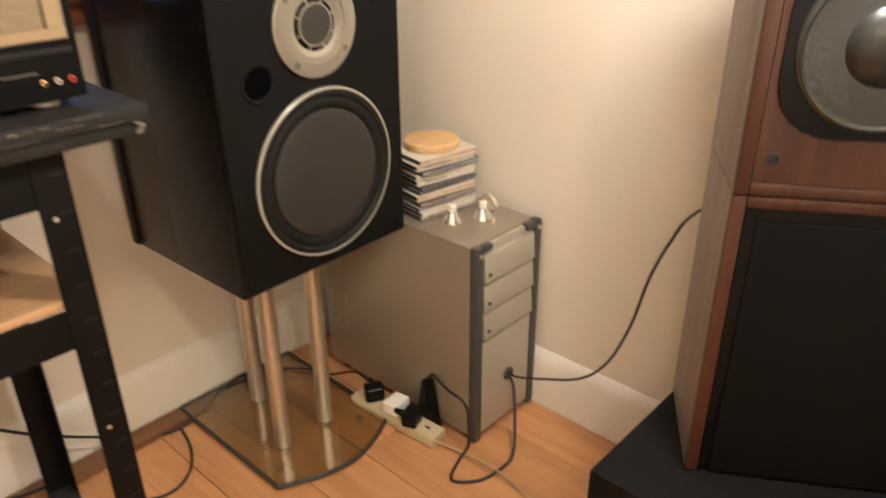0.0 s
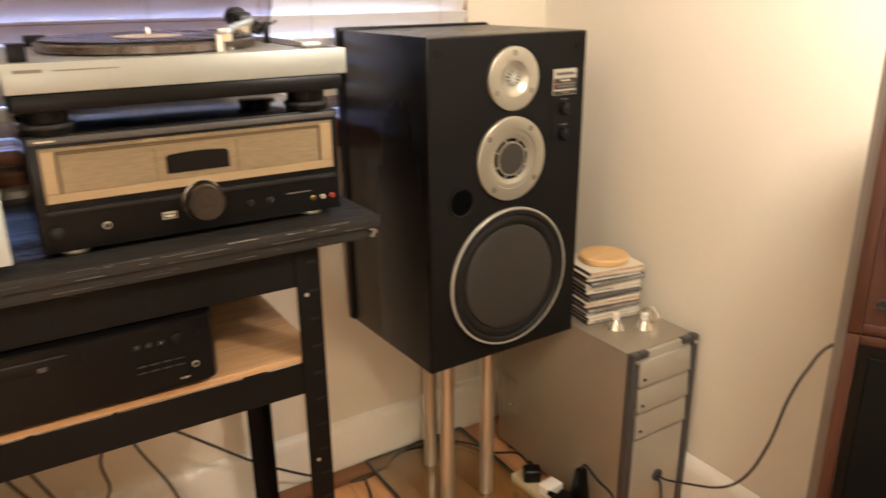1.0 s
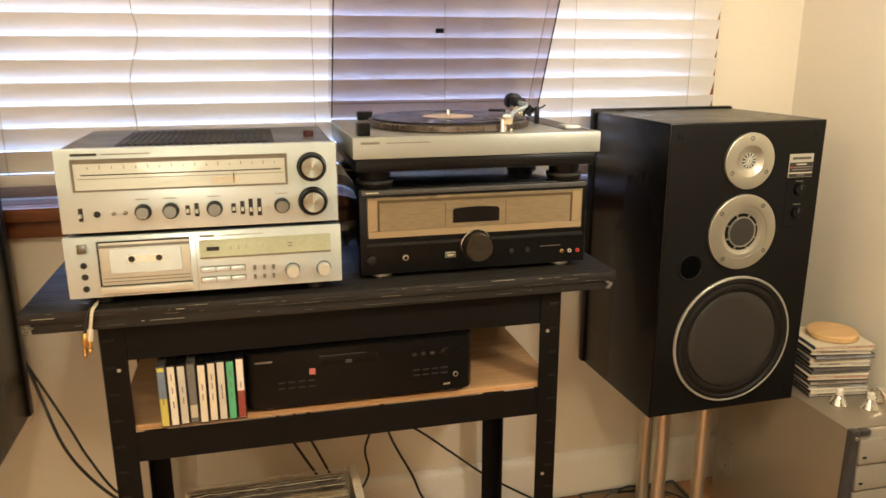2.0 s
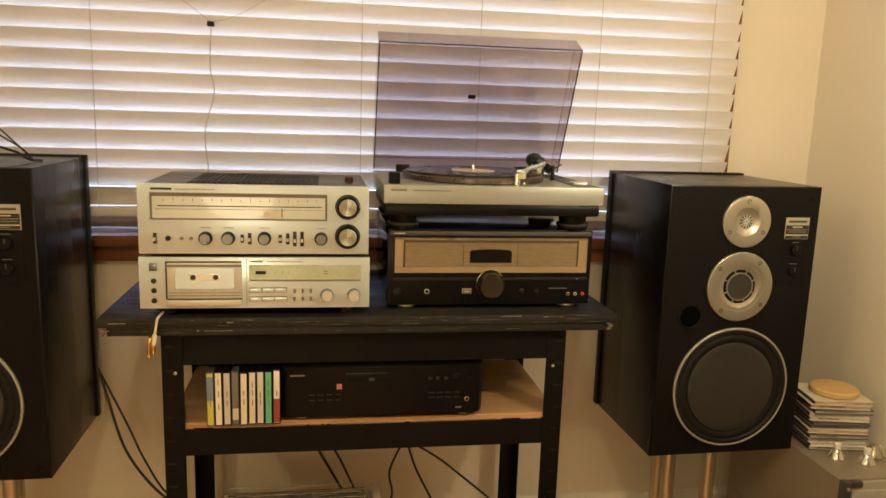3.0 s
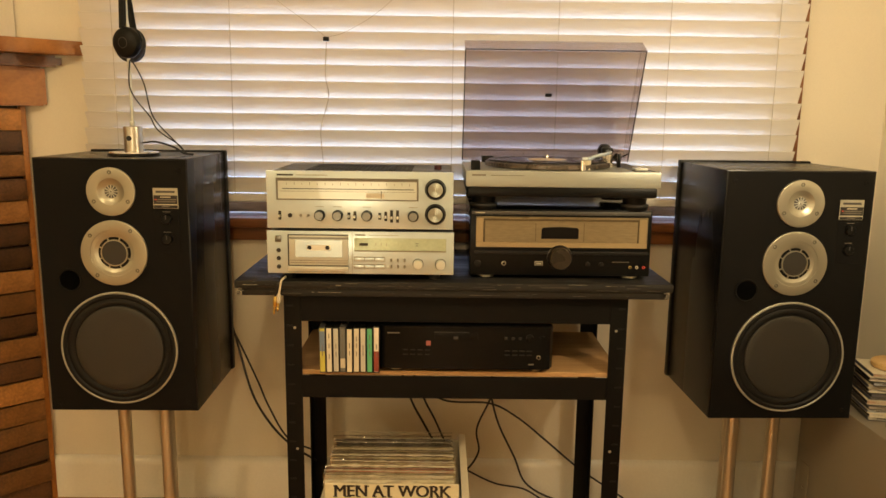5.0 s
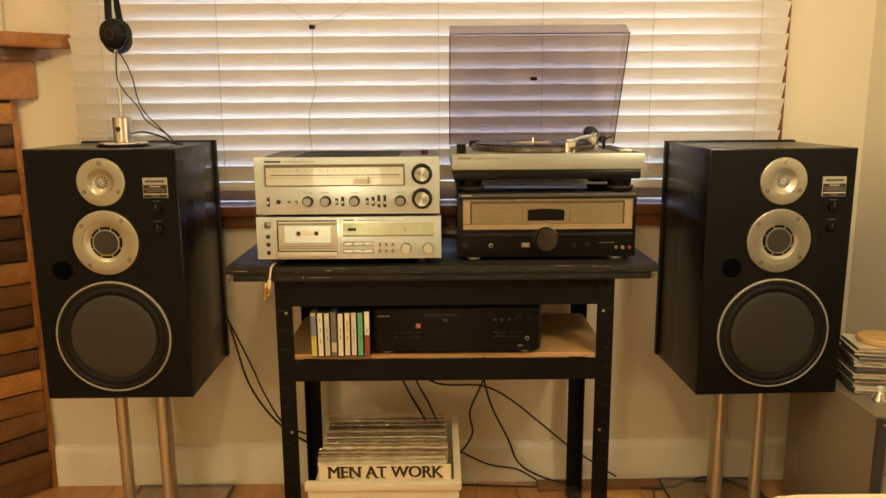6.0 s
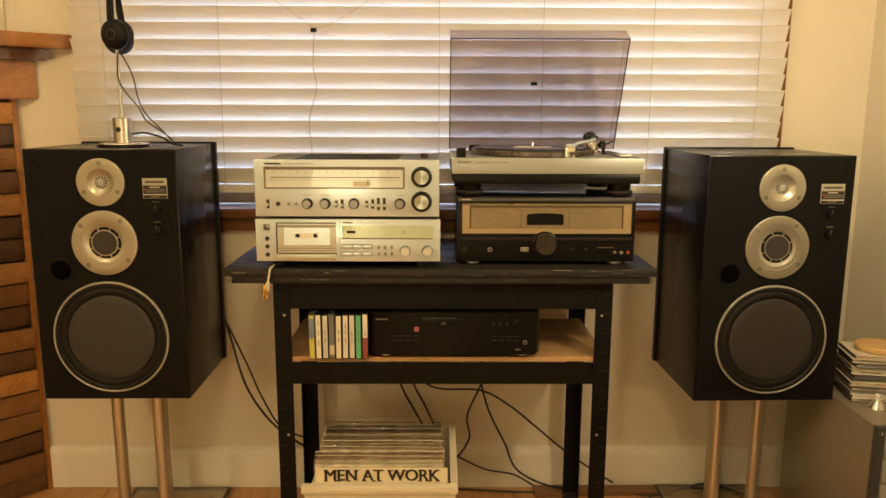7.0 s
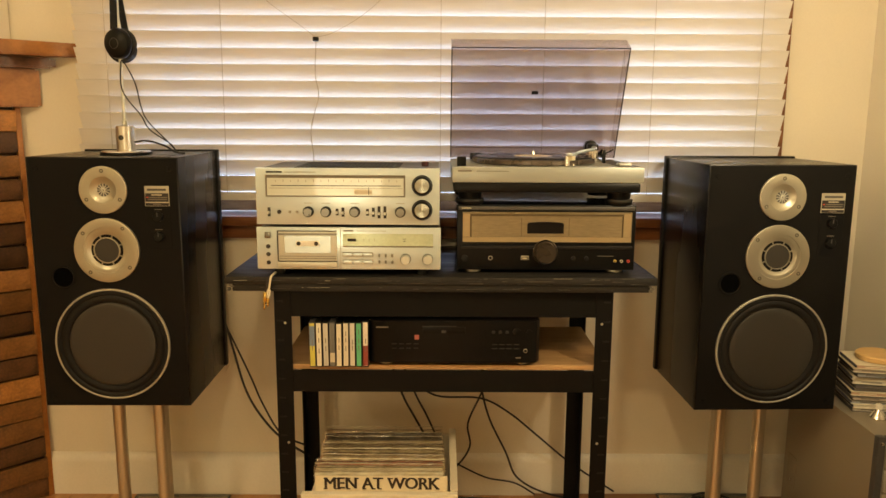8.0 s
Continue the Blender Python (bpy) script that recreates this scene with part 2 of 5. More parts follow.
GREENR = surface("greenish_rubber", (0.026, 0.027, 0.020), 0.45, vary=0.15)
CORKW = wood("light_wood", (0.50, 0.30, 0.11), (0.66, 0.44, 0.20), 0.5, along=0, ring=20)
DAY = glow("outdoor_haze", (0.47, 0.62, 1.0), 10.5)

# ---------------------------------------------------------------- mesh helpers


def box(bm, x0, x1, y0, y1, z0, z1, bevel=0.0, seg=2, m=None):
    made = bmesh.ops.create_cube(bm, size=1.0)["verts"]
    for v in made:
        v.co = Vector(((x0 + x1) / 2 + v.co.x * (x1 - x0), (y0 + y1) / 2 + v.co.y * (y1 - y0), (z0 + z1) / 2 + v.co.z * (z1 - z0)))
    if bevel:
        edges = list({e for v in made for e in v.link_edges})
        out = bmesh.ops.bevel(bm, geom=edges, offset=bevel, segments=seg, affect="EDGES", profile=0.6)
        made = list({v for f in out["faces"] for v in f.verts} | {v for v in made if v.is_valid})
    if m:
        bmesh.ops.transform(bm, matrix=m, verts=made)
    return bm


def frame_of(axis):
    w = Vector(axis).normalized()
    u = w.orthogonal().normalized() if abs(w.z) > 0.9 else Vector((0, 0, 1)).cross(w).normalized()
    return u, w.cross(u), w


def lathe(bm, base, axis, profile, seg=32, closed=True):
    """Turns a profile of (radius, height) pairs round an axis that starts at base."""
    u, v, w = frame_of(axis)
    base, rings = Vector(base), []
    for r, h in profile:
        if r < 1e-6:
            rings.append([bm.verts.new(base + w * h)])
        else:
            rings.append([bm.verts.new(base + w * h + (u * math.cos(2 * math.pi * k / seg) + v * math.sin(2 * math.pi * k / seg)) * r) for k in range(seg)])
    for a, b in zip(rings, rings[1:]):
        for k in range(seg):
            q = [a[k % len(a)], a[(k + 1) % len(a)], b[(k + 1) % len(b)], b[k % len(b)]]
            q = list(dict.fromkeys(q))
            if len(q) > 2:
                bm.faces.new(q)
    for end in (rings[0], rings[-1]):
        if closed and len(end) > 2:
            bm.faces.new(end)
    return bm


def rod(bm, a, b, r, seg=14):
    a, b = Vector(a), Vector(b)
    return lathe(bm, a, b - a, [(r, 0), (r, (b - a).length)], seg)


def smooth_line(points, steps=6):
    p = [Vector(q) for q in points]
    p = [p[0] * 2 - p[1]] + p + [p[-1] * 2 - p[-2]]
    out = []
    for i in range(1, len(p) - 2):
        for s in range(steps):
            t = s / steps
            out.append(0.5 * (2 * p[i] + (p[i + 1] - p[i - 1]) * t + (2 * p[i - 1] - 5 * p[i] + 4 * p[i + 1] - p[i + 2]) * t * t + (3 * p[i] - p[i - 1] - 3 * p[i + 1] + p[i + 2]) * t ** 3))
    return out + [p[-2]]


def tube(bm, points, r, seg=8, steps=6):
    line = smooth_line(points, steps)
    rings, up = [], Vector((0.13, 0.21, 0.97)).normalized()
    for i, q in enumerate(line):
        d = (line[min(i + 1, len(line) - 1)] - line[max(i - 1, 0)]).normalized()
        u = up.cross(d)
        u = u.normalized() if u.length > 0.05 else Vector((1, 0, 0))
        up = d.cross(u).normalized()
        rings.append([bm.verts.new(q + (u * math.cos(2 * math.pi * k / seg) + up * math.sin(2 * math.pi * k / seg)) * r) for k in range(seg)])
    for a, b in zip(rings, rings[1:]):
        for k in range(seg):
            bm.faces.new((a[k], a[(k + 1) % seg], b[(k + 1) % seg], b[k]))
    bm.faces.new(rings[0]), bm.faces.new(rings[-1])
    return bm


def prism(bm, outline, z0, z1, bevel=0.0):
    """An upright slab over an outline in x and y."""
    low = [bm.verts.new((x, y, z0)) for x, y in outline]
    high = [bm.verts.new((x, y, z1)) for x, y in outline]
    n = len(low)
    faces = [bm.faces.new(low), bm.faces.new(high)] + [bm.faces.new((low[i], low[(i + 1) % n], high[(i + 1) % n], high[i])) for i in range(n)]
    if bevel:
        bmesh.ops.bevel(bm, geom=list({e for f in faces[:2] for e in f.edges}), offset=bevel, segments=2, affect="EDGES")
    return bm


def mesh_of(name, bm, material, origin=(0, 0, 0)):
    bmesh.ops.recalc_face_normals(bm, faces=bm.faces)
    me = bpy.data.meshes.new(name)
    bm.to_mesh(me)
    bm.free()
    me.transform(Matrix.Translation(-Vector(origin)))
    me.materials.append(material)
    me.shade_smooth()
    me.set_sharp_from_angle(angle=radians(32))
    return me


def thing(name, place, label, category, group="", kind=""):
    ob = new(name)
    ob.empty_display_size = 0.05
    ob.location = place
    return tagged(ob, label, category, group, kind)


def root_of(ob):
    while ob.parent:
        ob = ob.parent
    return ob


def part(name, bm, material, parent, label=""):
    ob = new(name, mesh_of(name, bm, material, root_of(parent).location))
    ob.parent = parent
    return tagged(ob, label)


def setting(name, bm, material, label, category):
    return tagged(new(name, mesh_of(name, bm, material)), label, category, kind="structure")


def B(*a, **k):
    return box(bmesh.new(), *a, **k)


def L(*a, **k):
    return lathe(bmesh.new(), *a, **k)


def T(*a, **k):
    return tube(bmesh.new(), *a, **k)


def lettering(name, text, size, place, material, parent, label="", turn=(90, 0, 0), width=0.0, bold=0.0, strokes=()):
    """Words in the built-in font, as a mesh of little depth."""
    cu = bpy.data.curves.new(name, "FONT")
    cu.body, cu.size, cu.align_x, cu.align_y, cu.extrude, cu.offset = text, size, "CENTER", "CENTER", 0.0004, bold
    tmp = new("tmp_text", cu)
    bpy.context.view_layer.update()
    me = bpy.data.meshes.new_from_object(tmp.evaluated_get(bpy.context.evaluated_depsgraph_get()))
    bpy.data.objects.remove(tmp)
    if width:
        xs = [v.co.x for v in me.vertices]
        me.transform(Matrix.Diagonal((width / (max(xs) - min(xs)), 1, 1, 1)))
    if strokes:
        bm = bmesh.new()
        for k, d in enumerate(strokes):
            tmp_me = me.copy()
            tmp_me.transform(Matrix.Translation((d, 0, 0.0003 * k)))
            bm.from_mesh(tmp_me)
            bpy.data.meshes.remove(tmp_me)
        bm.to_mesh(me)
        bm.free()
    me.transform(pose(*(Vector(place) - root_of(parent).location), *turn))
    me.materials.clear()
    me.materials.append(material)
    ob = new(name, me)
    ob.parent = parent
    return tagged(ob, label)


# ---------------------------------------------------------------- structure
WY, WX, LX, BY, TOP = 0.485, 1.26, -2.6, -3.3, 2.5
OX0, OX1, OZ0, OZ1 = -0.93, 0.925, 0.90, 2.02

bm = bmesh.new()
box(bm, LX - 0.15, OX0, WY, WY + 0.2, 0, TOP)
box(bm, OX1, WX + 0.15, WY, WY + 0.2, 0, TOP)
box(bm, OX0, OX1, WY, WY + 0.2, 0, OZ0)
box(bm, OX0, OX1, WY, WY + 0.2, OZ1, TOP)
setting("wall_north", bm, WALL, "cream painted wall with a wide window opening", "wall")
setting("wall_east", B(WX, WX + 0.15, BY, WY, 0, TOP), WALL, "cream painted side wall lit by a warm lamp", "wall")
setting("wall_west", B(LX - 0.15, LX, BY, WY, 0, TOP), WALL, "cream painted wall behind the fireplace", "wall")
setting("wall_south", B(LX - 0.15, WX + 0.15, BY - 0.15, BY, 0, TOP), WALL, "cream painted wall closing the room", "wall")
setting("ceiling", B(LX, WX, BY, WY, TOP, TOP + 0.1), CEIL, "plain off-white painted ceiling", "ceiling")


def skirting(name, m, length):
    """A board with a rounded top edge, along local x, its face towards local -y."""
    bm = bmesh.new()
    prof = [(0, 0), (-0.018, 0), (-0.018, 0.108), (-0.015, 0.122), (-0.008, 0.132), (0, 0.136)]
    a = [bm.verts.new(m @ Vector((0, y, z))) for y, z in prof]
    b = [bm.verts.new(m @ Vector((length, y, z))) for y, z in prof]
    n = len(prof)
    for i in range(n):
        bm.faces.new((a[i], a[(i + 1) % n], b[(i + 1) % n], b[i]))
    bm.faces.new(a), bm.faces.new(b)
    return setting(name, bm, TRIMW, "off-white painted skirting board with rounded top", "skirting board")


skirting("baseboard_north", pose(-1.28, WY - 0.001, 0.001), 2.52)
skirting("baseboard_east", pose(WX - 0.001, WY - 0.02, 0.001, 0, 0, -90), 3.7)

# the window behind the blind
win = thing("window_1", (0, WY + 0.1, OZ0), "wooden framed window behind a lowered blind", "window", kind="structure")
bm = bmesh.new()
box(bm, OX0, OX1, WY + 0.06, WY + 0.11, OZ0 + 0.006, OZ0 + 0.075, 0.003)
box(bm, OX0, OX1, WY + 0.06, WY + 0.11, OZ1 - 0.06, OZ1, 0.004)
for x in (OX0, OX1 - 0.05):
    box(bm, x, x + 0.05, WY + 0.061, WY + 0.109, OZ0 + 0.075, OZ1 - 0.06, 0.003)
part("window_frame", bm, DARKW, win)
for a, b in ((OX0 + 0.05, OX1 - 0.05),):
    ob = part("pane", B(a, b, WY + 0.083, WY + 0.087, OZ0 + 0.075, OZ1 - 0.06), PANE, win)
    ob.visible_shadow = False
bm = bmesh.new()
box(bm, OX0 - 0.1, OX1 + 0.1, WY - 0.045, WY + 0.0, 0.872, 0.902, 0.006)
box(bm, OX0, OX1, WY, WY + 0.06, 0.872, 0.902)
part("window_sill", bm, SILLW, win, "varnished red-brown wooden sill")
part("apron", B(OX0 - 0.08, OX1 + 0.08, WY - 0.022, WY - 0.001, 0.832, 0.871, 0.004), SILLW, win)
for a, b in ((OX0 - 0.085, OX0), (OX1, OX1 + 0.082)):
    part("architrave", B(a, b, WY - 0.020, WY - 0.001, 0.903, OZ1 + 0.08, 0.003), SILLW, win, "varnished brown wooden architrave")
setting("backdrop", B(-6, 6, 3.2, 3.22, -1.5, 5), DAY, "hazy pale blue evening daylight outside the window", "daylight")

# laminate floor: separate boards on a dark base
floor = thing("floor", (0, 0, 0), "orange-brown wood laminate floor with dark joints", "floor", kind="structure")
part("subfloor", B(LX, WX, BY, WY, -0.06, -0.011), SUBFLOOR, floor)
PLANK_W, PLANK_L = 0.128, 1.24
plank_meshes = {}


def plank(x, y0, y1):
    key = round(y1 - y0, 3)
    if key not in plank_meshes:
        h = key / 2 - 0.0006
        plank_meshes[key] = mesh_of("plank", B(-PLANK_W / 2 + 0.0006, PLANK_W / 2 - 0.0006, -h, h, -0.0105, 0.0, 0.0012, 1), FLOORW)
    ob = new("plank", plank_meshes[key])
    ob.location, ob.parent = (x, (y0 + y1) / 2, rnd.uniform(-0.0003, 0.0)), floor


rnd = random.Random(4)
for col in range(30):
    x = WX - 0.002 - PLANK_W * (col + 0.5)
    if x - PLANK_W / 2 < LX:
        break
    y = WY - 0.002 + (col % 3) * 0.41
    while y > BY + 0.05:
        a, b = max(y - PLANK_L, BY + 0.002), min(y, WY - 0.002)
        plank(x, a, b)
        y -= PLANK_L

# ---------------------------------------------------------------- venetian blind
blind = thing("venetian_blind", (0, 0.44, 0.95), "cream wooden venetian blind with tilted slats over the window", "blind")
BX0, BX1, BYC, PITCH = -1.045, 0.985, 0.437, 0.0452
bm = bmesh.new()
prof = [(-0.0252, -0.0012), (0.0, -0.0004), (0.0252, -0.0012), (0.0252, 0.0016), (0.0, 0.0024), (-0.0252, 0.0016)]
ends = []
for x in (BX0, BX1):
    ends.append([bm.verts.new((x, y, z)) for y, z in prof])
for i in range(6):
    bm.faces.new((ends[0][i], ends[0][(i + 1) % 6], ends[1][(i + 1) % 6], ends[1][i]))
bm.faces.new(ends[0]), bm.faces.new(ends[1])
slat_mesh = mesh_of("slat", bm, SLAT)
TILT = -65.5
for k in range(25):
    ob = new("slat", slat_mesh)
    ob.parent = blind
    ob.matrix_basis = pose(rnd.uniform(-0.003, 0.003), BYC - 0.44, 0.999 + k * PITCH - 0.95 + rnd.uniform(-0.0006, 0.0006), TILT + rnd.uniform(-1.5, 1.5), rnd.uniform(-0.08, 0.08), 0)
part("bottom_rail", B(BX0, BX1, BYC - 0.024, BYC + 0.024, 0.952, 0.9742, 0.004), SLAT, blind)
part("head_rail", B(BX0, BX1, BYC - 0.03, BYC + 0.03, 2.10, 2.16, 0.004), SLAT, blind)
for x in (-0.948, -0.622, -0.003, 0.289, 0.599, 0.902):
    for dy in (-0.0215, 0.020):
        part("ladder_cord", T([(x, BYC + dy, 0.96), (x + 0.001, BYC + dy, 1.5), (x, BYC + dy, 2.11)], 0.0009, 5, 2), CORD, blind)
part("pull_cord", T([(-0.353, BYC - 0.03, 1.40), (-0.357, BYC - 0.031, 1.31), (-0.349, BYC - 0.031, 1.25), (-0.372, BYC - 0.031, 1.16), (-0.367, BYC - 0.031, 1.07), (-0.372, BYC - 0.031, 0.99)], 0.0015, 6), CORD, blind)
for pts in ([(-0.353, BYC - 0.032, 1.412), (-0.40, BYC - 0.031, 1.447), (-0.489, BYC - 0.03, 1.511), (-0.56, BYC - 0.03, 1.58)], [(-0.352, BYC - 0.032, 1.412), (-0.30, BYC - 0.031, 1.427), (-0.207, BYC - 0.03, 1.483), (-0.10, BYC - 0.03, 1.58)]):
    part("pull_cord", T(pts, 0.0008, 6), CORD, blind)
part("cord_clip", B(-0.361, -0.345, BYC - 0.042, BYC - 0.026, 1.401, 1.413, 0.003), BLACKP, blind, "small black cord clip")

# ---------------------------------------------------------------- corner fireplace
FP = pose(-1.248, 0.478, 0, 0, 0, 45)          # local x runs out along the face to the left when negative


def fbox(bm, *a, **k):
    return box(bm, *a, m=FP, **k)


setting("chimney_breast", fbox(bmesh.new(), -1.5, 0.0, 0.0, 0.12, 0, TOP), WALL, "cream painted chimney breast across the corner", "wall")
fire = thing("fireplace", (-1.5, 0.2, 0), "brown brick corner fireplace with a varnished wooden mantel", "fireplace")
prof = [(-1.45, -0.148), (0.137, -0.148), (0.0, 0.0), (-1.45, 0.0)]
bm = prism(bmesh.new(), prof, 1.358, 1.397, 0.004)
bmesh.ops.transform(bm, matrix=FP, verts=bm.verts)
part("mantel_shelf", bm, MANTELW, fire, "orange-brown varnished mantel shelf")
bm = prism(bmesh.new(), [(-1.42, -0.09), (0.088, -0.09), (0.0, 0.0), (-1.42, 0.0)], 1.326, 1.357, 0.006)
bmesh.ops.transform(bm, matrix=FP, verts=bm.verts)
part("moulding", bm, SILLW, fire)
bm = prism(bmesh.new(), [(-1.4, -0.055), (0.052, -0.055), (0.0, 0.0), (-1.4, 0.0)], 1.216, 1.3255, 0.004)
bmesh.ops.transform(bm, matrix=FP, verts=bm.verts)
part("frieze", bm, MANTELW, fire)
part("side_trim", fbox(bmesh.new(), -0.012, 0.004, -0.022, 0.0, 0.0, 1.2155, bevel=0.003), MANTELW, fire)
part("mortar", fbox(bmesh.new(), -1.38, -0.013, -0.004, 0.0, 0.0, 1.2155), MORTAR, fire)
brick_meshes = []
for k in range(4):
    bm = B(-0.107, 0.107, -0.016, 0.0, -0.0315, 0.0315, 0.005, 2)
    for v in bm.verts:
        v.co += 0.0035 * noise.noise_vector(v.co * 22 + Vector((k * 9, 0, 0)))
    brick_meshes.append(mesh_of("brick", bm, BRICK if k % 2 else BRICKD))
for row in range(18):
    for c in range(6):
        # mostly every other row takes the shaded copy, the rest at random
        ob = new("brick", brick_meshes[(row % 2 if rnd.random() < 0.75 else (row + 1) % 2) + 2 * rnd.randrange(2)])
        ob.parent = fire
        ob.matrix_basis = Matrix.Translation((1.5, -0.2, 0)) @ FP @ pose(-0.119 - c * 0.218 - (row % 2) * 0.0, -0.004 - rnd.uniform(0, 0.016), 0.033 + row * 0.0675, rnd.uniform(-7, 3), rnd.uniform(-1.2, 1.2), rnd.uniform(-2, 2))

# ---------------------------------------------------------------- black three-way loudspeakers
SW, SH, SD = 0.364, 0.628, 0.342


def black_speaker(cx, fy, z, turn, wx):
    sp = thing("loudspeaker", (cx, fy, z), "black three-way loudspeaker with flat grey diaphragms and champagne rings", "loudspeaker", "pair of loudspeakers")
    x0, top = cx - SW / 2, z + SH

    def at(px, pz, d=0.0):
        return (x0 + px, fy - d, z + pz)
    part("cabinet", B(x0, x0 + SW, fy + 0.002, fy + SD - 0.022, z, top, 0.002), BLACKV, sp, "black vinyl-wrapped cabinet")
    part("baffle", B(x0 + 0.003, x0 + SW - 0.003, fy, fy + 0.0018, z + 0.003, top - 0.003), BLACKB, sp)
    part("back_panel", B(x0 - 0.004, x0 + SW + 0.004, fy + SD - 0.0215, fy + SD, z - 0.001, top + 0.005, 0.003), BLACKP, sp)
    ax = (0, -1, 0)
    wf = part("woofer", L(at(wx, 0.163), ax, [(0.13703, 0.0005), (0.13703, 0.006), (0.1302, 0.0065), (0.126, 0.003), (0.12075, 0.0055), (0.11445, 0.0055), (0.10867, 0.002), (0.10815, 0.0005)], 56, closed=False), SURR, sp, "dark foam woofer surround")
    part("trim_ring", L(at(wx, 0.163), ax, [(0.13734, 0.0002), (0.13734, 0.005), (0.13881, 0.006), (0.14091, 0.006), (0.14228, 0.005), (0.14228, 0.0002)], 64, closed=False), RINGW, wf, "pale metal trim ring")
    part("diaphragm", L(at(wx, 0.163), ax, [(0.10762, 0.0012), (0.10605, 0.004), (0.10343, 0.005), (0.08925, 0.0053), (0, 0.0056)], 56), CONE, wf, "flat brown-grey woofer disc")
    md = part("midrange", L(at(0.182, 0.4015), ax, [(0.07927, 0.0002), (0.07927, 0.0055), (0.07823, 0.0064), (0.0777, 0.0065), (0.05723, 0.0065), (0.0567, 0.0064), (0.05618, 0.0046), (0.05565, 0.0045), (0.04777, 0.0045), (0.04725, 0.0043), (0.03938, 0.0012), (0.03885, 0.0011)], 48, closed=False), CHAMP, sp, "champagne aluminium midrange ring")
    part("slot_ring", L(at(0.182, 0.4015), ax, [(0.03906, 0.0006), (0.03885, 0.0014), (0.03255, 0.0014)], 48, closed=False), BLACKP, md)
    bm = bmesh.new()
    for k in range(8):
        a = 2 * math.pi * (k + 0.5) / 8
        box(bm, -0.0014, 0.0014, -0.0042, -0.0012, 0.0310, 0.0395, m=Matrix.Translation(at(0.182, 0.4015)) @ Matrix.Rotation(a, 4, "Y"))
    part("spoke", bm, CHAMP, md)
    part("inner_ring", L(at(0.182, 0.4015), ax, [(0.03234, 0.0006), (0.03234, 0.0045), (0.02993, 0.0047), (0.02961, 0.003)], 48, closed=False), CHAMP, md)
    part("diaphragm", L(at(0.182, 0.4015), ax, [(0.02993, 0.001), (0.02961, 0.0032), (0, 0.0035)], 40), CONE, md)
    tw = part("tweeter", L(at(0.183, 0.549), ax, [(0.05751, 0.0002), (0.05751, 0.0055), (0.05644, 0.0064), (0.0559, 0.0065), (0.03279, 0.0065), (0.03225, 0.0064), (0.03171, 0.0058), (0.01881, 0.0016), (0.01774, 0.0012), (0, 0.0006)], 48, closed=False), CHAMP, sp, "champagne aluminium tweeter plate")
    bm = bmesh.new()
    for k in range(12):
        a = 2 * math.pi * k / 12
        box(bm, -0.0009, 0.0009, -0.0034, -0.0008, 0.0042, 0.0155, m=Matrix.Translation(at(0.183, 0.549)) @ Matrix.Rotation(a, 4, "Y"))
    lathe(bm, at(0.183, 0.549), ax, [(0.0042, 0.0005), (0.0042, 0.0036), (0.0022, 0.0044), (0.0022, 0.001), (0, 0.001)], 16, closed=False)
    part("phase_plug", bm, SATIND, tw)
    part("throat", L(at(0.183, 0.549), ax, [(0.01699, 0.0011), (0, 0.0013)], 32, closed=False), GREYD, tw)
    for px, pz, r, n, off, ring in ((0.183, 0.549, 0.0462, 3, 90, tw), (0.182, 0.4015, 0.0688, 4, 52, md)):
        for k in range(n):
            a = radians(off + 360 / n * k)
            c = at(px + r * math.cos(a), pz + r * math.sin(a))
            part("screw", L(c, ax, [(0.0050, 0.0055), (0.0050, 0.0070), (0.0040, 0.0074), (0.0016, 0.0064), (0, 0.0064)], 14, closed=False), SCREW, ring)
    part("bass_port", L(at(0.0695, 0.333), ax, [(0.0297, 0.0002), (0.0297, 0.0025), (0.02646, 0.003), (0.0243, 0.0006), (0, 0.0004)], 32, closed=False), BLACKB, sp)
    # disc on the uncut baffle, black like the port's shaded inside
    part("port_throat", L(at(0.0695, 0.333), ax, [(0.02398, 0.0009), (0, 0.0011)], 28, closed=False), HOLE, sp)
    bd = part("badge", B(x0 + 0.281, x0 + 0.340, fy - 0.0015, fy, z + 0.510, z + 0.559, 0.0006, 1), BADGE, sp, "silver-edged black specification badge")
    part("badge_field", B(x0 + 0.2826, x0 + 0.3384, fy - 0.0022, fy - 0.001, z + 0.5112, z + 0.5415), INK, bd)
    part("badge_mark", B(x0 + 0.288, x0 + 0.333, fy - 0.0022, fy - 0.001, z + 0.5475, z + 0.5525), GREYD, bd)
    for lo, hi, h, m in ((0.298, 0.323, 0.5375, WHITEI), (0.285, 0.290, 0.5315, REDI), (0.292, 0.336, 0.5315, INKG), (0.289, 0.334, 0.5265, INKG), (0.283, 0.338, 0.5195, WHITEI), (0.301, 0.320, 0.5150, INKG)):
        part("badge_line", B(x0 + lo, x0 + hi, fy - 0.0028, fy - 0.0015, z + h - 0.0011, z + h + 0.0011), m, bd)
    part("control_plate", B(x0 + 0.281, x0 + 0.341, fy - 0.0010, fy, z + 0.403, z + 0.505, 0.0004, 1), BLACKB, sp)
    for h in (0.485, 0.436):
        k = part("control_knob", L(at(0.311, h), ax, [(0.0125, 0.0008), (0.012, 0.008), (0.0108, 0.0095), (0.0, 0.0095)], 24), BLACKP, sp)
        part("pointer", B(x0 + 0.3098, x0 + 0.3122, fy - 0.0103, fy - 0.0085, z + h, z + h + 0.010), GREYD, k)
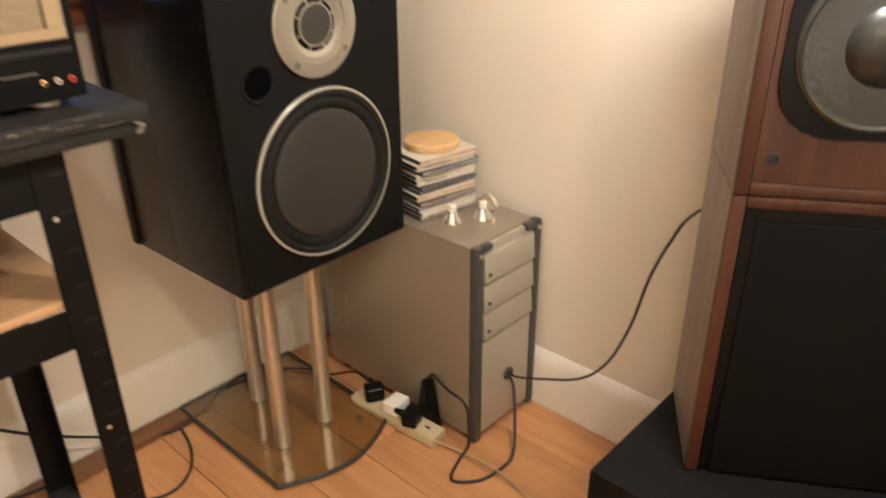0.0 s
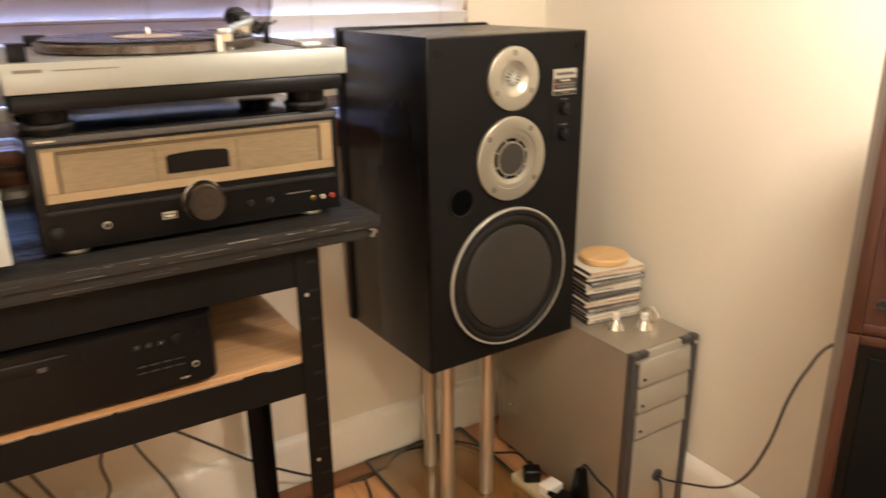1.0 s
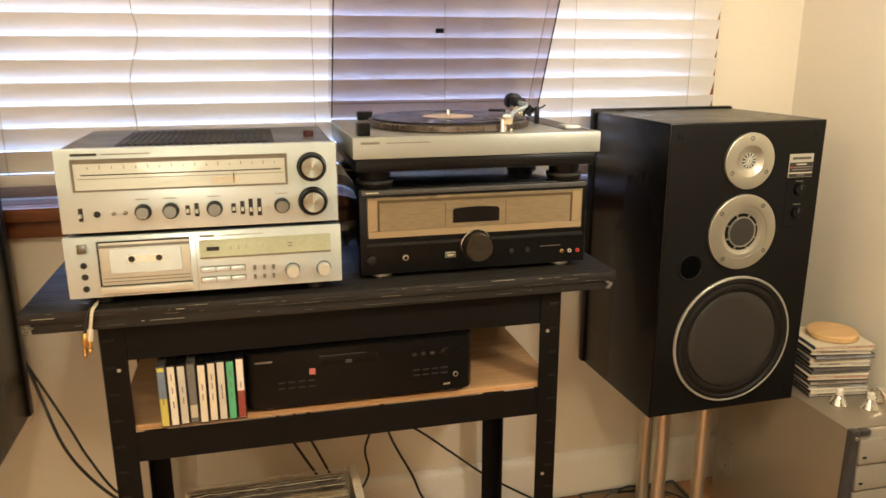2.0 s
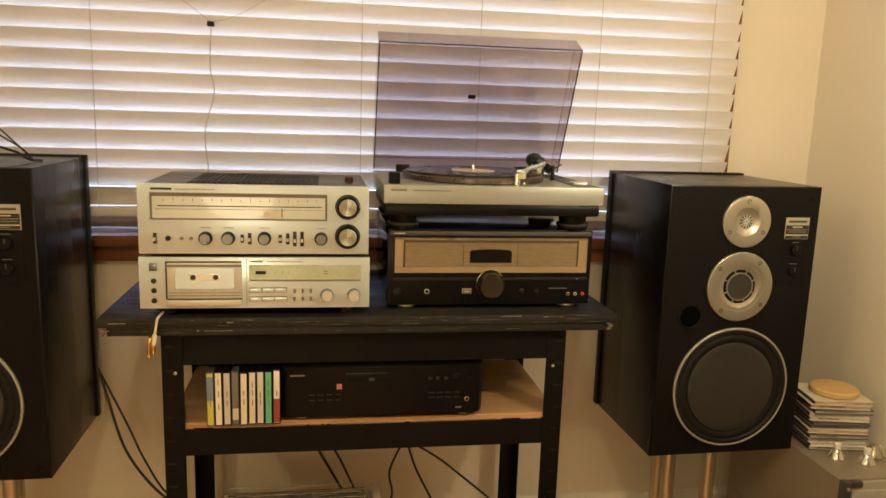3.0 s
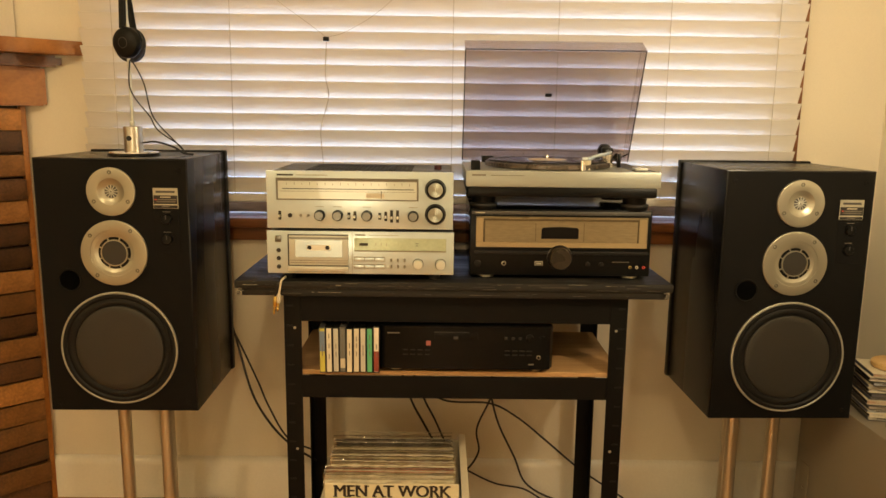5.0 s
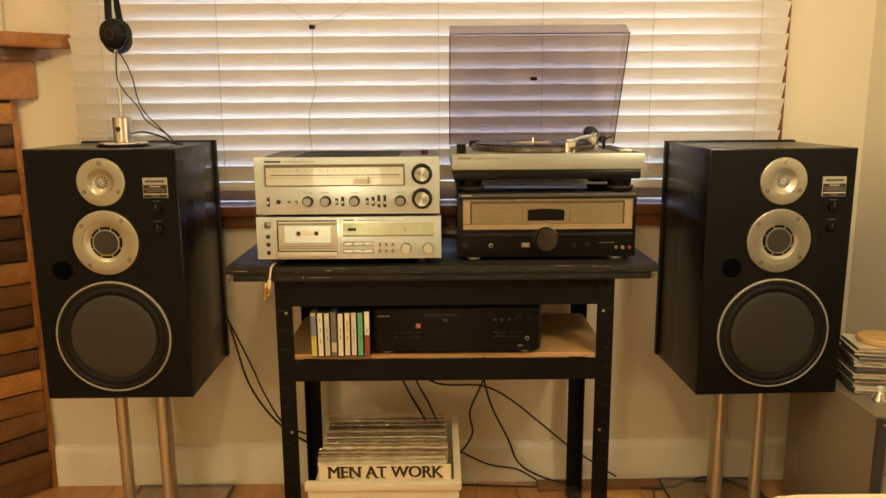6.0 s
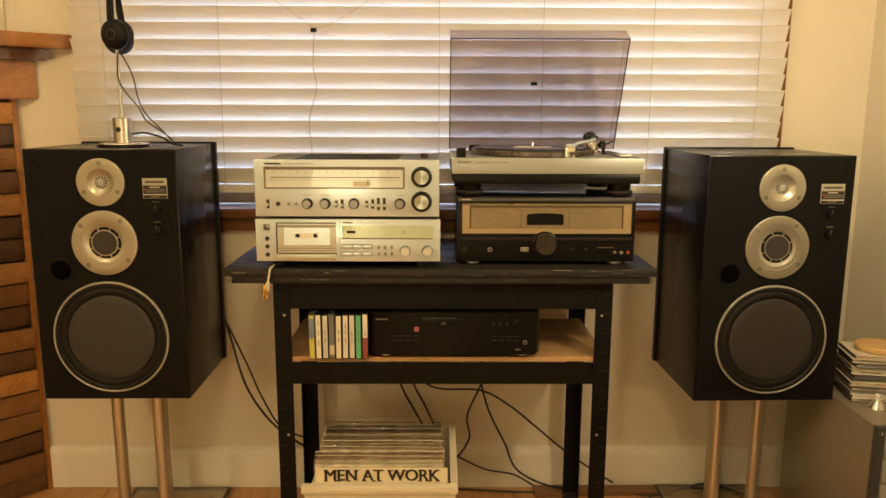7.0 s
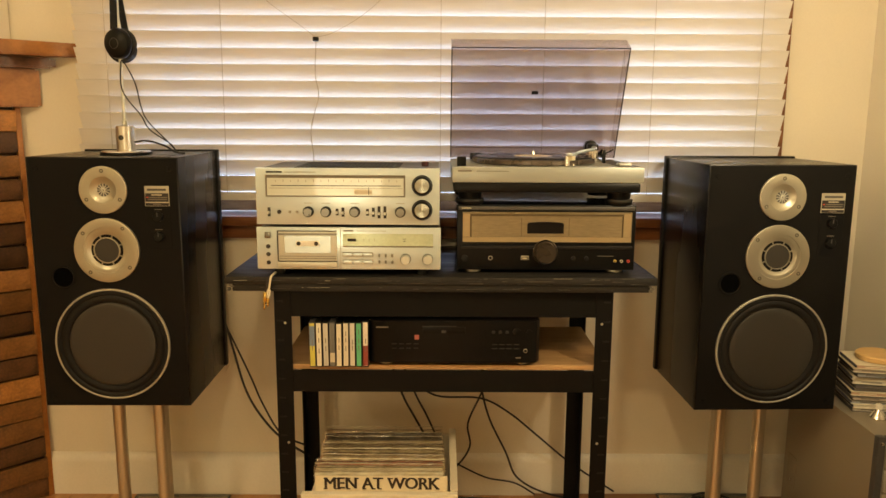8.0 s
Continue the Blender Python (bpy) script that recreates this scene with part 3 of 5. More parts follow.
        part("scale_mark", B(x0 + 0.302, x0 + 0.320, fy - 0.002, fy - 0.001, z + h + 0.0165, z + h + 0.0178), INKG, sp)
    for px in (0.022, SW - 0.022):
        for pz in (0.022, SH - 0.028):
            part("grille_socket", L(at(px, pz), ax, [(0.0070, 0.0002), (0.0066, 0.0016), (0.0042, 0.0018), (0.004, 0.0006), (0, 0.0006)], 18, closed=False), BLACKB, sp)
    sp.rotation_euler = (0, 0, radians(turn))
    return sp


black_speaker(0.834, 0.0615, 0.4555, 1.5, 0.1855)
black_speaker(-0.815, 0.0415, 0.467, 0.5, 0.180)


def speaker_stand(cx, fy, top):
    st = thing("speaker_stand", (cx, fy, 0), "loudspeaker stand with copper-toned tubes on a tinted glass base", "speaker stand", "pair of speaker stands")
    outline = [(cx - 0.137, fy + 0.40), (cx - 0.137, fy + 0.045)] + [(cx - 0.137 + 0.29 * k / 10, fy + 0.045 - 0.05 * math.sin(math.pi * k / 10)) for k in range(1, 10)] + [(cx + 0.153, fy + 0.045), (cx + 0.153, fy + 0.40)]
    gb = part("glass_base", prism(bmesh.new(), outline, 0.006, 0.014, 0.0015), GLASSB, st, "smoked glass base plate")
    ring = [(x, y, 0.010) for x, y in outline] + [(*outline[0], 0.010)]
    bm = bmesh.new()
    for a, b in zip(ring, ring[1:]):
        rod(bm, a, b, 0.0046, 8)
    part("dark_edge", bm, GREENR, gb, "dark green glass edge")
    for x, y in ((cx - 0.1, fy + 0.09), (cx + 0.11, fy + 0.09), (cx - 0.1, fy + 0.36), (cx + 0.11, fy + 0.36)):
        part("rubber_foot", L((x, y, 0.0), (0, 0, 1), [(0.009, 0), (0.009, 0.0058)], 16), CLEARP, st)
    for x, y in ((cx - 0.058, fy + 0.134), (cx + 0.052, fy + 0.134), (cx - 0.003, fy + 0.30)):
        part("tube", L((x, y, 0.0142), (0, 0, 1), [(0.0165, 0), (0.0165, top - 0.0222)], 24), TUBE, st)
    part("top_plate", B(cx - 0.11, cx + 0.11, fy + 0.09, fy + 0.33, top - 0.0078, top - 0.0004, 0.002), BLACKM, st)
    return st


speaker_stand(0.829, 0.0575, 0.4555)
speaker_stand(-0.817, 0.0415, 0.467)

# ---------------------------------------------------------------- table and shelf unit
rack = thing("shelf_unit", (0.006, 0.2, 0), "black bolted steel shelf unit with a chipboard shelf", "shelf unit")
PX0, PX1, PY0, PY1 = -0.410, 0.426, 0.03, 0.40


def angle_post(x, y, sx, sy):
    bm = bmesh.new()
    box(bm, *sorted((x, x + sx * 0.042)), *sorted((y, y + sy * 0.0022)), 0.002, 0.776, 0.0006, 1)
    box(bm, *sorted((x, x + sx * 0.0022)), *sorted((y + sy * 0.0022, y + sy * 0.042)), 0.002, 0.776, 0.0006, 1)
    post = part("post", bm, BLACKM, rack)
    for k in range(15):
        zz = 0.045 + k * 0.05
        part("slot", B(x + sx * 0.014 - 0.008, x + sx * 0.014 + 0.008, y - sy * 0.0006, y + sy * 0.0006, zz - 0.0022, zz + 0.0022), KEYD, post) if sy > 0 else None
    for zz in (0.376, 0.69, 0.18, 0.045):
        part("rivet", L((x + sx * 0.026, y - 0.0002 * sy, zz), (0, -sy, 0), [(0.0036, 0), (0.0031, 0.0016), (0, 0.0022)], 12), BADGE, post)
    part("foot", B(*sorted((x - sx * 0.001, x + sx * 0.043)), *sorted((y - sy * 0.001, y + sy * 0.043)), 0.0, 0.02, 0.002), RUBBER, post)


for x, sx in ((PX0, 1), (PX1, -1)):
    for y, sy in ((PY0, 1), (PY1, -1)):
        angle_post(x, y, sx, sy)
for z0, z1 in ((0.706, 0.776), (0.511, 0.5685)):
    for y in (PY0 + 0.0024, PY1 - 0.0044):
        part("beam", B(PX0 + 0.004, PX1 - 0.004, y, y + 0.002, z0, z1, 0.0006, 1), BLACKM, rack)
    for x in (PX0 + 0.0024, PX1 - 0.0044):
        part("end_beam", B(x, x + 0.002, PY0 + 0.006, PY1 - 0.006, z0, z1, 0.0006, 1), BLACKM, rack)
part("shelf_board", B(PX0 + 0.0075, PX1 - 0.0075, PY0 + 0.006, PY1 - 0.007, 0.5690, 0.581, 0.001, 1), CHIP, rack, "bare chipboard shelf")

bm = bmesh.new()
box(bm, -0.519, 0.522, -0.006, 0.45, 0.795, 0.8135, 0.003)
table = thing("worktop", (0, 0.2, 0.777), "worn black board worktop with scuffed plastic film edges", "worktop")
for v in bm.verts:
    if v.co.y < 0.05 or abs(v.co.x) > 0.5:
        v.co += 0.0012 * noise.noise_vector(v.co * 31)
part("top_board", bm, BOARD, table)
bm = B(-0.503, 0.508, 0.001, 0.44, 0.7765, 0.7947, 0.003)
part("under_board", bm, BOARD, table)
for k in range(70):
    x, w = rnd.uniform(-0.505, 0.47), rnd.choice((0.004, 0.007, 0.012, 0.03, 0.055)) * rnd.uniform(0.7, 1.3)
    zz = rnd.choice((0.8095, 0.8118, 0.8045, 0.7985, 0.7862, 0.783))
    yy = -0.0066 if zz > 0.796 else 0.0004
    part("scuff", B(x, min(x + w, 0.505), yy - 0.0005, yy + 0.0008, zz, zz + rnd.uniform(0.0003, 0.0009) * (0.6 if w > 0.02 else 1.0)), WHITEI if k % 11 == 0 else INKG if k % 2 else GREYD, table)
for sx in (-1, 1):
    for k in range(5):
        x = 0.0015 + sx * (0.508 + rnd.uniform(-0.006, 0.004))
        part("chipped_edge", B(x - 0.004, x + 0.004, -0.0068, 0.001, 0.7795 + k * 0.003, 0.7815 + k * 0.003, 0.0006, 1), INKG, table)

# ---------------------------------------------------------------- hi-fi on the worktop
FY = (0, -1, 0)
TZ = 0.8137


def knob(name, parent, x, y, z, r, h, skirt, cap, label=""):
    k = part(name, L((x, y, z), FY, [(r, 0.0002), (r, h * 0.35), (r * 0.9, h * 0.5), (r * 0.86, h * 0.95), (r * 0.8, h), (0, h * 1.02)], 28), skirt, parent, label)
    part("cap", L((x, y - h * 1.01, z), FY, [(r * 0.78, 0), (r * 0.78, 0.0012), (r * 0.72, 0.0018), (0, 0.0018)], 28), cap, k)
    return k


def receiver():
    x0, x1, z0, z1, d = -0.437, -0.003, 0.940, 1.074, 0.31
    r = thing("stereo_receiver", ((x0 + x1) / 2, 0, z0 - 0.006), "silver stereo receiver with tuning dial and black-rimmed knobs", "receiver")
    part("front_panel", B(x0, x1, 0.0, 0.011, z0, z1, 0.0015), SATIN, r, "brushed silver front panel")
    part("case", B(x0 + 0.003, x1 - 0.003, 0.0115, d, z0 + 0.002, z1 - 0.003, 0.002), GREYD, r, "dark grey metal case")
    bm = bmesh.new()
    for k in range(22):
        box(bm, x0 + 0.09 + k * 0.0108, x0 + 0.096 + k * 0.0108, 0.05, 0.26, z1 - 0.0028, z1 - 0.0008)
    part("vent_grid", bm, BLACKM, r)
    part("vent_bed", B(x0 + 0.082, x0 + 0.335, 0.045, 0.265, z1 - 0.0034, z1 - 0.0022), RUBBER, r)
    dial = part("dial_window", B(-0.410, -0.088, -0.0012, 0.0, 1.009, 1.055), DIAL, r, "glossy pale tuning dial")
    bm = bmesh.new()
    box(bm, -0.414, -0.084, -0.0026, -0.0002, 1.0552, 1.0578, 0.0005, 1)
    box(bm, -0.414, -0.084, -0.0026, -0.0002, 1.0062, 1.0088, 0.0005, 1)
    box(bm, -0.414, -0.4102, -0.0026, -0.0002, 1.0088, 1.0552, 0.0005, 1)
    box(bm, -0.0878, -0.084, -0.0026, -0.0002, 1.0088, 1.0552, 0.0005, 1)
    part("dial_frame", bm, INKG, dial)
    # grey strip for the shadow that the recess's upper edge casts
    part("dial_shade", B(-0.410, -0.088, -0.0019, -0.0011, 1.0505, 1.0552), INKG, dial, "recess shade drawn as a dark band on the dial")
    part("scale_line", B(-0.400, -0.095, -0.002, -0.0011, 1.0318, 1.0334), INK, dial)
    part("scale_line", B(-0.405, -0.091, -0.002, -0.0011, 1.0262, 1.0269), INKG, dial)
    for k in range(17):
        x = -0.39 + k * 0.0178
        part("scale_mark", B(x, x + 0.0012, -0.0018, -0.0011, 1.0415, 1.0455 + 0.002 * (k % 2)), INKG, dial)
    part("pointer", B(-0.171, -0.1696, -0.0022, -0.0011, 1.012, 1.029), INK, dial)
    part("meter", B(-0.205, -0.163, -0.0019, -0.0011, 1.012, 1.0235), WHITEI, dial)
    part("name_plate", B(-0.412, -0.374, -0.0006, 0.0, 1.0625, 1.0665), INK, r)
    part("name_line", B(-0.368, -0.295, -0.0005, 0.0, 1.0635, 1.0652), INKG, r)
    for z in (1.034, 0.976):
        k = part("large_knob", L((-0.0445, 0, z), FY, [(0.0245, 0.0002), (0.0245, 0.004), (0.023, 0.0055), (0.0215, 0.0145), (0.0205, 0.016), (0.0, 0.016)], 40), BLACKP, r, "large black-rimmed silver knob")
        part("cap", L((-0.0445, -0.0157, z), FY, [(0.0172, 0), (0.0172, 0.002), (0.016, 0.0028), (0.0, 0.0024)], 40), SPUN, k)
        part("pointer", B(-0.0453, -0.0437, -0.0192, -0.0178, z, z + 0.017), WHITEI, k)
    for x in (-0.314, -0.272, -0.204, -0.096):
        k = knob("small_knob", r, x, 0, 0.971, 0.0128, 0.015, BLACKP, KNOB, "small dark-rimmed silver knob")
        part("legend", B(x - 0.010, x + 0.010, -0.0005, 0.0, 0.9905, 0.9918), INKG, r)
    for x, h in ((-0.246, 0.008), (-0.232, 0.011), (-0.174, 0.008), (-0.160, 0.011), (-0.1465, 0.0145), (-0.1325, 0.0145), (-0.407, 0.0105)):
        s = part("switch_slot", B(x - 0.0034, x + 0.0034, -0.001, 0.0, 0.970 - h, 0.970 + h, 0.0004, 1), INK, r)
        part("lever", B(x - 0.0022, x + 0.0022, -0.008, -0.0005, 0.970 - h * 0.4, 0.970 - h * 0.4 + 0.006, 0.0006, 1), SATIND, s)
    for x, rr in ((-0.383, 0.0052), (-0.358, 0.0034), (-0.341, 0.0034)):
        part("jack_socket", L((x, 0, 0.970), FY, [(rr, 0.0001), (rr, 0.0014), (rr * 0.62, 0.0018), (rr * 0.55, 0.0004), (0, 0.0004)], 20, closed=False), KNOB if rr < 0.005 else INK, r)
    for x in (x0 + 0.045, x1 - 0.045):
        for y in (0.04, d - 0.05):
            part("foot", L((x, y, z0 - 0.0058), (0, 0, 1), [(0.011, 0), (0.012, 0.0078)], 18), RUBBER, r)
    return r


def cassette_deck():
    x0, x1, z0, z1, d = -0.439, 0.0, 0.832, 0.9335, 0.265
    c = thing("cassette_deck", ((x0 + x1) / 2, 0, TZ), "silver cassette deck with a tape behind its window", "cassette deck")
    part("front_panel", B(x0, x1, 0.0, 0.011, z0, z1, 0.0015), SATIN, c, "brushed silver front panel")
    part("case", B(x0 + 0.003, x1 - 0.003, 0.0115, d, z0 + 0.002, z1 - 0.002, 0.002), GREYD, c)
    door = part("cassette_door", B(-0.388, -0.248, -0.004, -0.0002, 0.852, 0.925, 0.0012), SATIND, c, "silver-framed cassette door")
    # black strips round the flat door imitate the shade of a deeper well
    for a in ((-0.3895, -0.3865, 0.852, 0.926), (-0.3865, -0.2480, 0.9235, 0.926), (-0.3865, -0.2480, 0.8508, 0.8526)):
        part("door_recess_shade", B(a[0], a[1], -0.0044, -0.0036, a[2], a[3]), INK, door)
    for z in (0.858, 0.8635):
        part("door_groove", B(-0.384, -0.250, -0.0045, -0.0036, z, z + 0.0011), INKG, door)
    part("tape_window", B(-0.372, -0.262, -0.0052, -0.0038, 0.872, 0.9135, 0.0004, 1), SATIN, door)
    part("tape_shell", B(-0.345, -0.289, -0.0058, -0.005, 0.8885, 0.901, 0.0002, 1), TRIMW, door, "white cassette seen in the door")
    for x in (-0.3385, -0.2965):
        part("hub", L((x, -0.0056, 0.895), FY, [(0.0052, 0), (0.005, 0.0008), (0.0022, 0.001), (0, 0.0004)], 16), INK, door)
    part("door_lip", B(-0.389, -0.247, -0.0085, -0.0002, 0.839, 0.8505, 0.0018), SATIND, c)
    # grey bar painted as shadow above the tape window
    part("shadow_bar", B(-0.388, -0.248, -0.0048, -0.0036, 0.9150, 0.9195), KNOB, door)
    part("eject_button", B(-0.419, -0.405, -0.005, -0.0002, 0.9075, 0.9225, 0.001), KNOB, c)
    for z in (0.887, 0.868, 0.848):
        part("jack_socket", L((-0.412, 0, z), FY, [(0.0052, 0.0001), (0.0052, 0.0014), (0.003, 0.0018), (0.003, 0.0004), (0, 0.0004)], 20, closed=False), INK, c)
    mp = part("meter_panel", B(-0.234, -0.018, -0.0012, 0.0, 0.889, 0.9185), GREENG, c, "greenish level meter window")
    part("counter", B(-0.222, -0.202, -0.0019, -0.0011, 0.9, 0.9065), INK, mp)
    for k in range(3):
        part("meter_mark", B(-0.184 + k * 0.0125, -0.1828 + k * 0.0125, -0.0018, -0.0011, 0.9, 0.907), INKG, mp)
    for z in (0.9055, 0.9005):
        part("meter_mark", B(-0.09, -0.083, -0.0018, -0.0011, z, z + 0.0013), INK, mp)
    part("meter_base", B(-0.234, -0.018, -0.0016, -0.0002, 0.8862, 0.8888), INKG, c)
    part("logo_mark", B(-0.232, -0.208, -0.0005, 0.0, 0.9235, 0.9270), INKG, c)
    part("legend", B(-0.2, -0.13, -0.0004, 0.0, 0.9243, 0.9256), INKG, c)
    part("split_line", B(-0.2395, -0.2385, -0.0006, 0.0, 0.834, 0.932), INKG, c)
    for row in range(2):
        for k in range(3):
            part("key", B(-0.233 + k * 0.0238, -0.2105 + k * 0.0238, -0.0045, -0.0002, 0.8645 - row * 0.0178, 0.872 - row * 0.0178, 0.0008), SATIN, c, "pale silver transport key")
        part("key_frame", B(-0.2345, -0.1617, -0.0008, 0.0, 0.8632 - row * 0.0178, 0.8734 - row * 0.0178), INKG, c)
        for k in range(3):
            part("push_switch", B(-0.149 + k * 0.0155, -0.1445 + k * 0.0155, -0.005, -0.0002, 0.8625 - row * 0.0155, 0.870 - row * 0.0155, 0.0006, 1), KNOB, c)
    for x in (-0.084, -0.031):
        part("level_knob", L((x, 0, 0.8575), FY, [(0.0112, 0.0002), (0.0109, 0.013), (0.010, 0.0145), (0, 0.0145)], 28), SATIND, c)
        part("knob_skirt", L((x, 0, 0.8575), FY, [(0.0128, 0.0002), (0.0126, 0.0012), (0.0115, 0.0014)], 28, closed=False), INK, c)
    for x in (x0 + 0.045, x1 - 0.045):
        for y in (0.04, d - 0.05):
            part("foot", L((x, y, TZ), (0, 0, 1), [(0.013, 0), (0.014, 0.0205)], 18), RUBBER, c)
    return c


def amplifier():
    x0, x1, z0, z1, y0, d = 0.039, 0.476, 0.8235, 0.984, 0.045, 0.36
    a = thing("amplifier", ((x0 + x1) / 2, y0, TZ), "black amplifier with a gold front window and large knob", "amplifier")
    part("case", B(x0 + 0.002, x1 - 0.002, y0 + 0.012, y0 + d, z0 + 0.002, z1 - 0.002, 0.003), GLOSSK, a)
    part("front_panel", B(x0, x1, y0, y0 + 0.0115, z0, z1, 0.003), BLACKP, a, "black front panel")
    part("top_lip", B(x0 + 0.004, x1 - 0.004, y0 - 0.005, y0 + 0.004, z1 - 0.012, z1 - 0.003, 0.002), GREYD, a)
    part("top_badge", B(x0 + 0.012, x0 + 0.035, y0 - 0.0056, y0 - 0.004, z1 - 0.0085, z1 - 0.0065), WHITEI, a)
    g = part("gold_window", B(x0 + 0.014, x1 - 0.010, y0 - 0.0022, y0 + 0.001, 0.8925, 0.967, 0.0006, 1), GOLDP, a, "gold-tinted metal window panel")
    part("gold_lit_rim", B(x0 + 0.015, x1 - 0.011, y0 - 0.0036, y0 - 0.0018, 0.8930, 0.9055, 0.0006, 1), GOLDL, g)
    for x in (x0 + 0.0145, x1 - 0.0305):
        part("gold_cheek", B(x, x + 0.0175, y0 - 0.0034, y0 - 0.0018, 0.906, 0.963, 0.0006, 1), GOLDL, g)
    part("gold_ledge", B(x0 + 0.035, x1 - 0.033, y0 - 0.0032, y0 - 0.0018, 0.906, 0.9585, 0.0004, 1), GOLDP, g)
    # dark strips stand in for the shade at the recess's top and sides
    part("gold_brow_shade", B(x0 + 0.033, x1 - 0.031, y0 - 0.0042, y0 - 0.0016, 0.9572, 0.962, 0.0008, 1), GOLDD, g)
    for x in (x0 + 0.0325, x1 - 0.0345):
        part("gold_return_shade", B(x, x + 0.0035, y0 - 0.0040, y0 - 0.0016, 0.9055, 0.957, 0.0006, 1), GOLDD, g)
    for x in (0.196, 0.312):
        part("gold_seam", B(x, x + 0.0012, y0 - 0.0036, y0 - 0.0026, 0.908, 0.953), GOLDD, g)
    bm = prism(bmesh.new(), [(0.2105, -0.014), (0.2105, 0.009), (0.214, 0.0125), (0.235, 0.0142), (0.255, 0.0148), (0.275, 0.0142), (0.296, 0.0125), (0.2995, 0.009), (0.2995, -0.014)], 0, 0.002)
    bmesh.ops.transform(bm, matrix=pose(0, y0 - 0.0032, 0.929, 90), verts=bm.verts)
    part("display", bm, DARKG, a, "dark arched display window")
    part("groove_strip", B(x0 + 0.012, x1 - 0.008, y0 - 0.0045, y0 + 0.002, 0.8765, 0.8835, 0.0014), KEYD, a)
    vk = part("volume_knob", L((0.256, y0 - 0.0002, 0.869), FY, [(0.030, 0.0002), (0.030, 0.004), (0.0285, 0.0058), (0.0262, 0.0045), (0.0256, 0.024), (0.0245, 0.0262), (0.0, 0.0258)], 48), surface("bronze_knob", (0.035, 0.027, 0.019), 0.30, metal=0.4), a, "large dark bronze volume knob")
    part("knob_ring", L((0.256, y0 - 0.0002, 0.869), FY, [(0.0302, 0.003), (0.0306, 0.0052), (0.0292, 0.0068), (0.0280, 0.0060)], 48, closed=False), CHROME, vk, "bright knob ring")
    part("power_button", L((x0 + 0.020, y0, 0.852), FY, [(0.0085, 0.0002), (0.0085, 0.004), (0.006, 0.0052), (0, 0.005)], 24), KEYD, a)
    hsk = part("headphone_socket", L((x0 + 0.083, y0, 0.853), FY, [(0.0056, 0.0002), (0.0054, 0.0022), (0.0036, 0.0026), (0.0034, 0.0008)], 24, closed=False), CHAMP, a, "bright-ringed headphone socket")
    part("socket_core", L((x0 + 0.083, y0 - 0.0009, 0.853), FY, [(0.0036, 0), (0, 0.0004)], 20, closed=False), HOLE, hsk)
    part("logo_plate", B(0.197, 0.2165, y0 - 0.0012, y0, 0.8485, 0.859), BADGE, a)
    part("logo_bar", B(0.1985, 0.215, y0 - 0.0018, y0 - 0.001, 0.8498, 0.8562), INK, a)
    part("logo_line", B(0.2005, 0.213, y0 - 0.0023, y0 - 0.0016, 0.8515, 0.8546), WHITEI, a)
    for x in (0.326, 0.358):
        part("selector_button", L((x, y0, 0.853), FY, [(0.0055, 0.0002), (0.0055, 0.003), (0.004, 0.004), (0, 0.004)], 20), KEYD, a)
    for x, m in ((0.4285, BRASS), (0.4445, WHITEI), (0.461, REDI)):
        s = part("av_socket", L((x, y0, 0.8465), FY, [(0.0036, 0.0002), (0.0036, 0.003), (0.0024, 0.0034), (0.0022, 0.001)], 20, closed=False), m, a)
        part("socket_core", L((x, y0 - 0.0008, 0.8465), FY, [(0.0024, 0), (0, 0.0004)], 14, closed=False), HOLE, s)
    part("legend", B(0.385, 0.425, y0 - 0.0006, y0, 0.858, 0.8592), INKG, a)
    for x in (x0 + 0.042, x1 - 0.042):
        for y in (y0 + 0.03, y0 + d - 0.06):
            f = part("foot", L((x, y, TZ), (0, 0, 1), [(0.018, 0), (0.020, 0.0015), (0.020, 0.0085), (0.018, 0.0118)], 24), BLACKP, a)
            part("foot_band", L((x, y, TZ + 0.0025), (0, 0, 1), [(0.0203, 0), (0.0206, 0.001), (0.0206, 0.004), (0.0203, 0.005)], 24, closed=False), CHAMP, f, "champagne foot band")
    return a


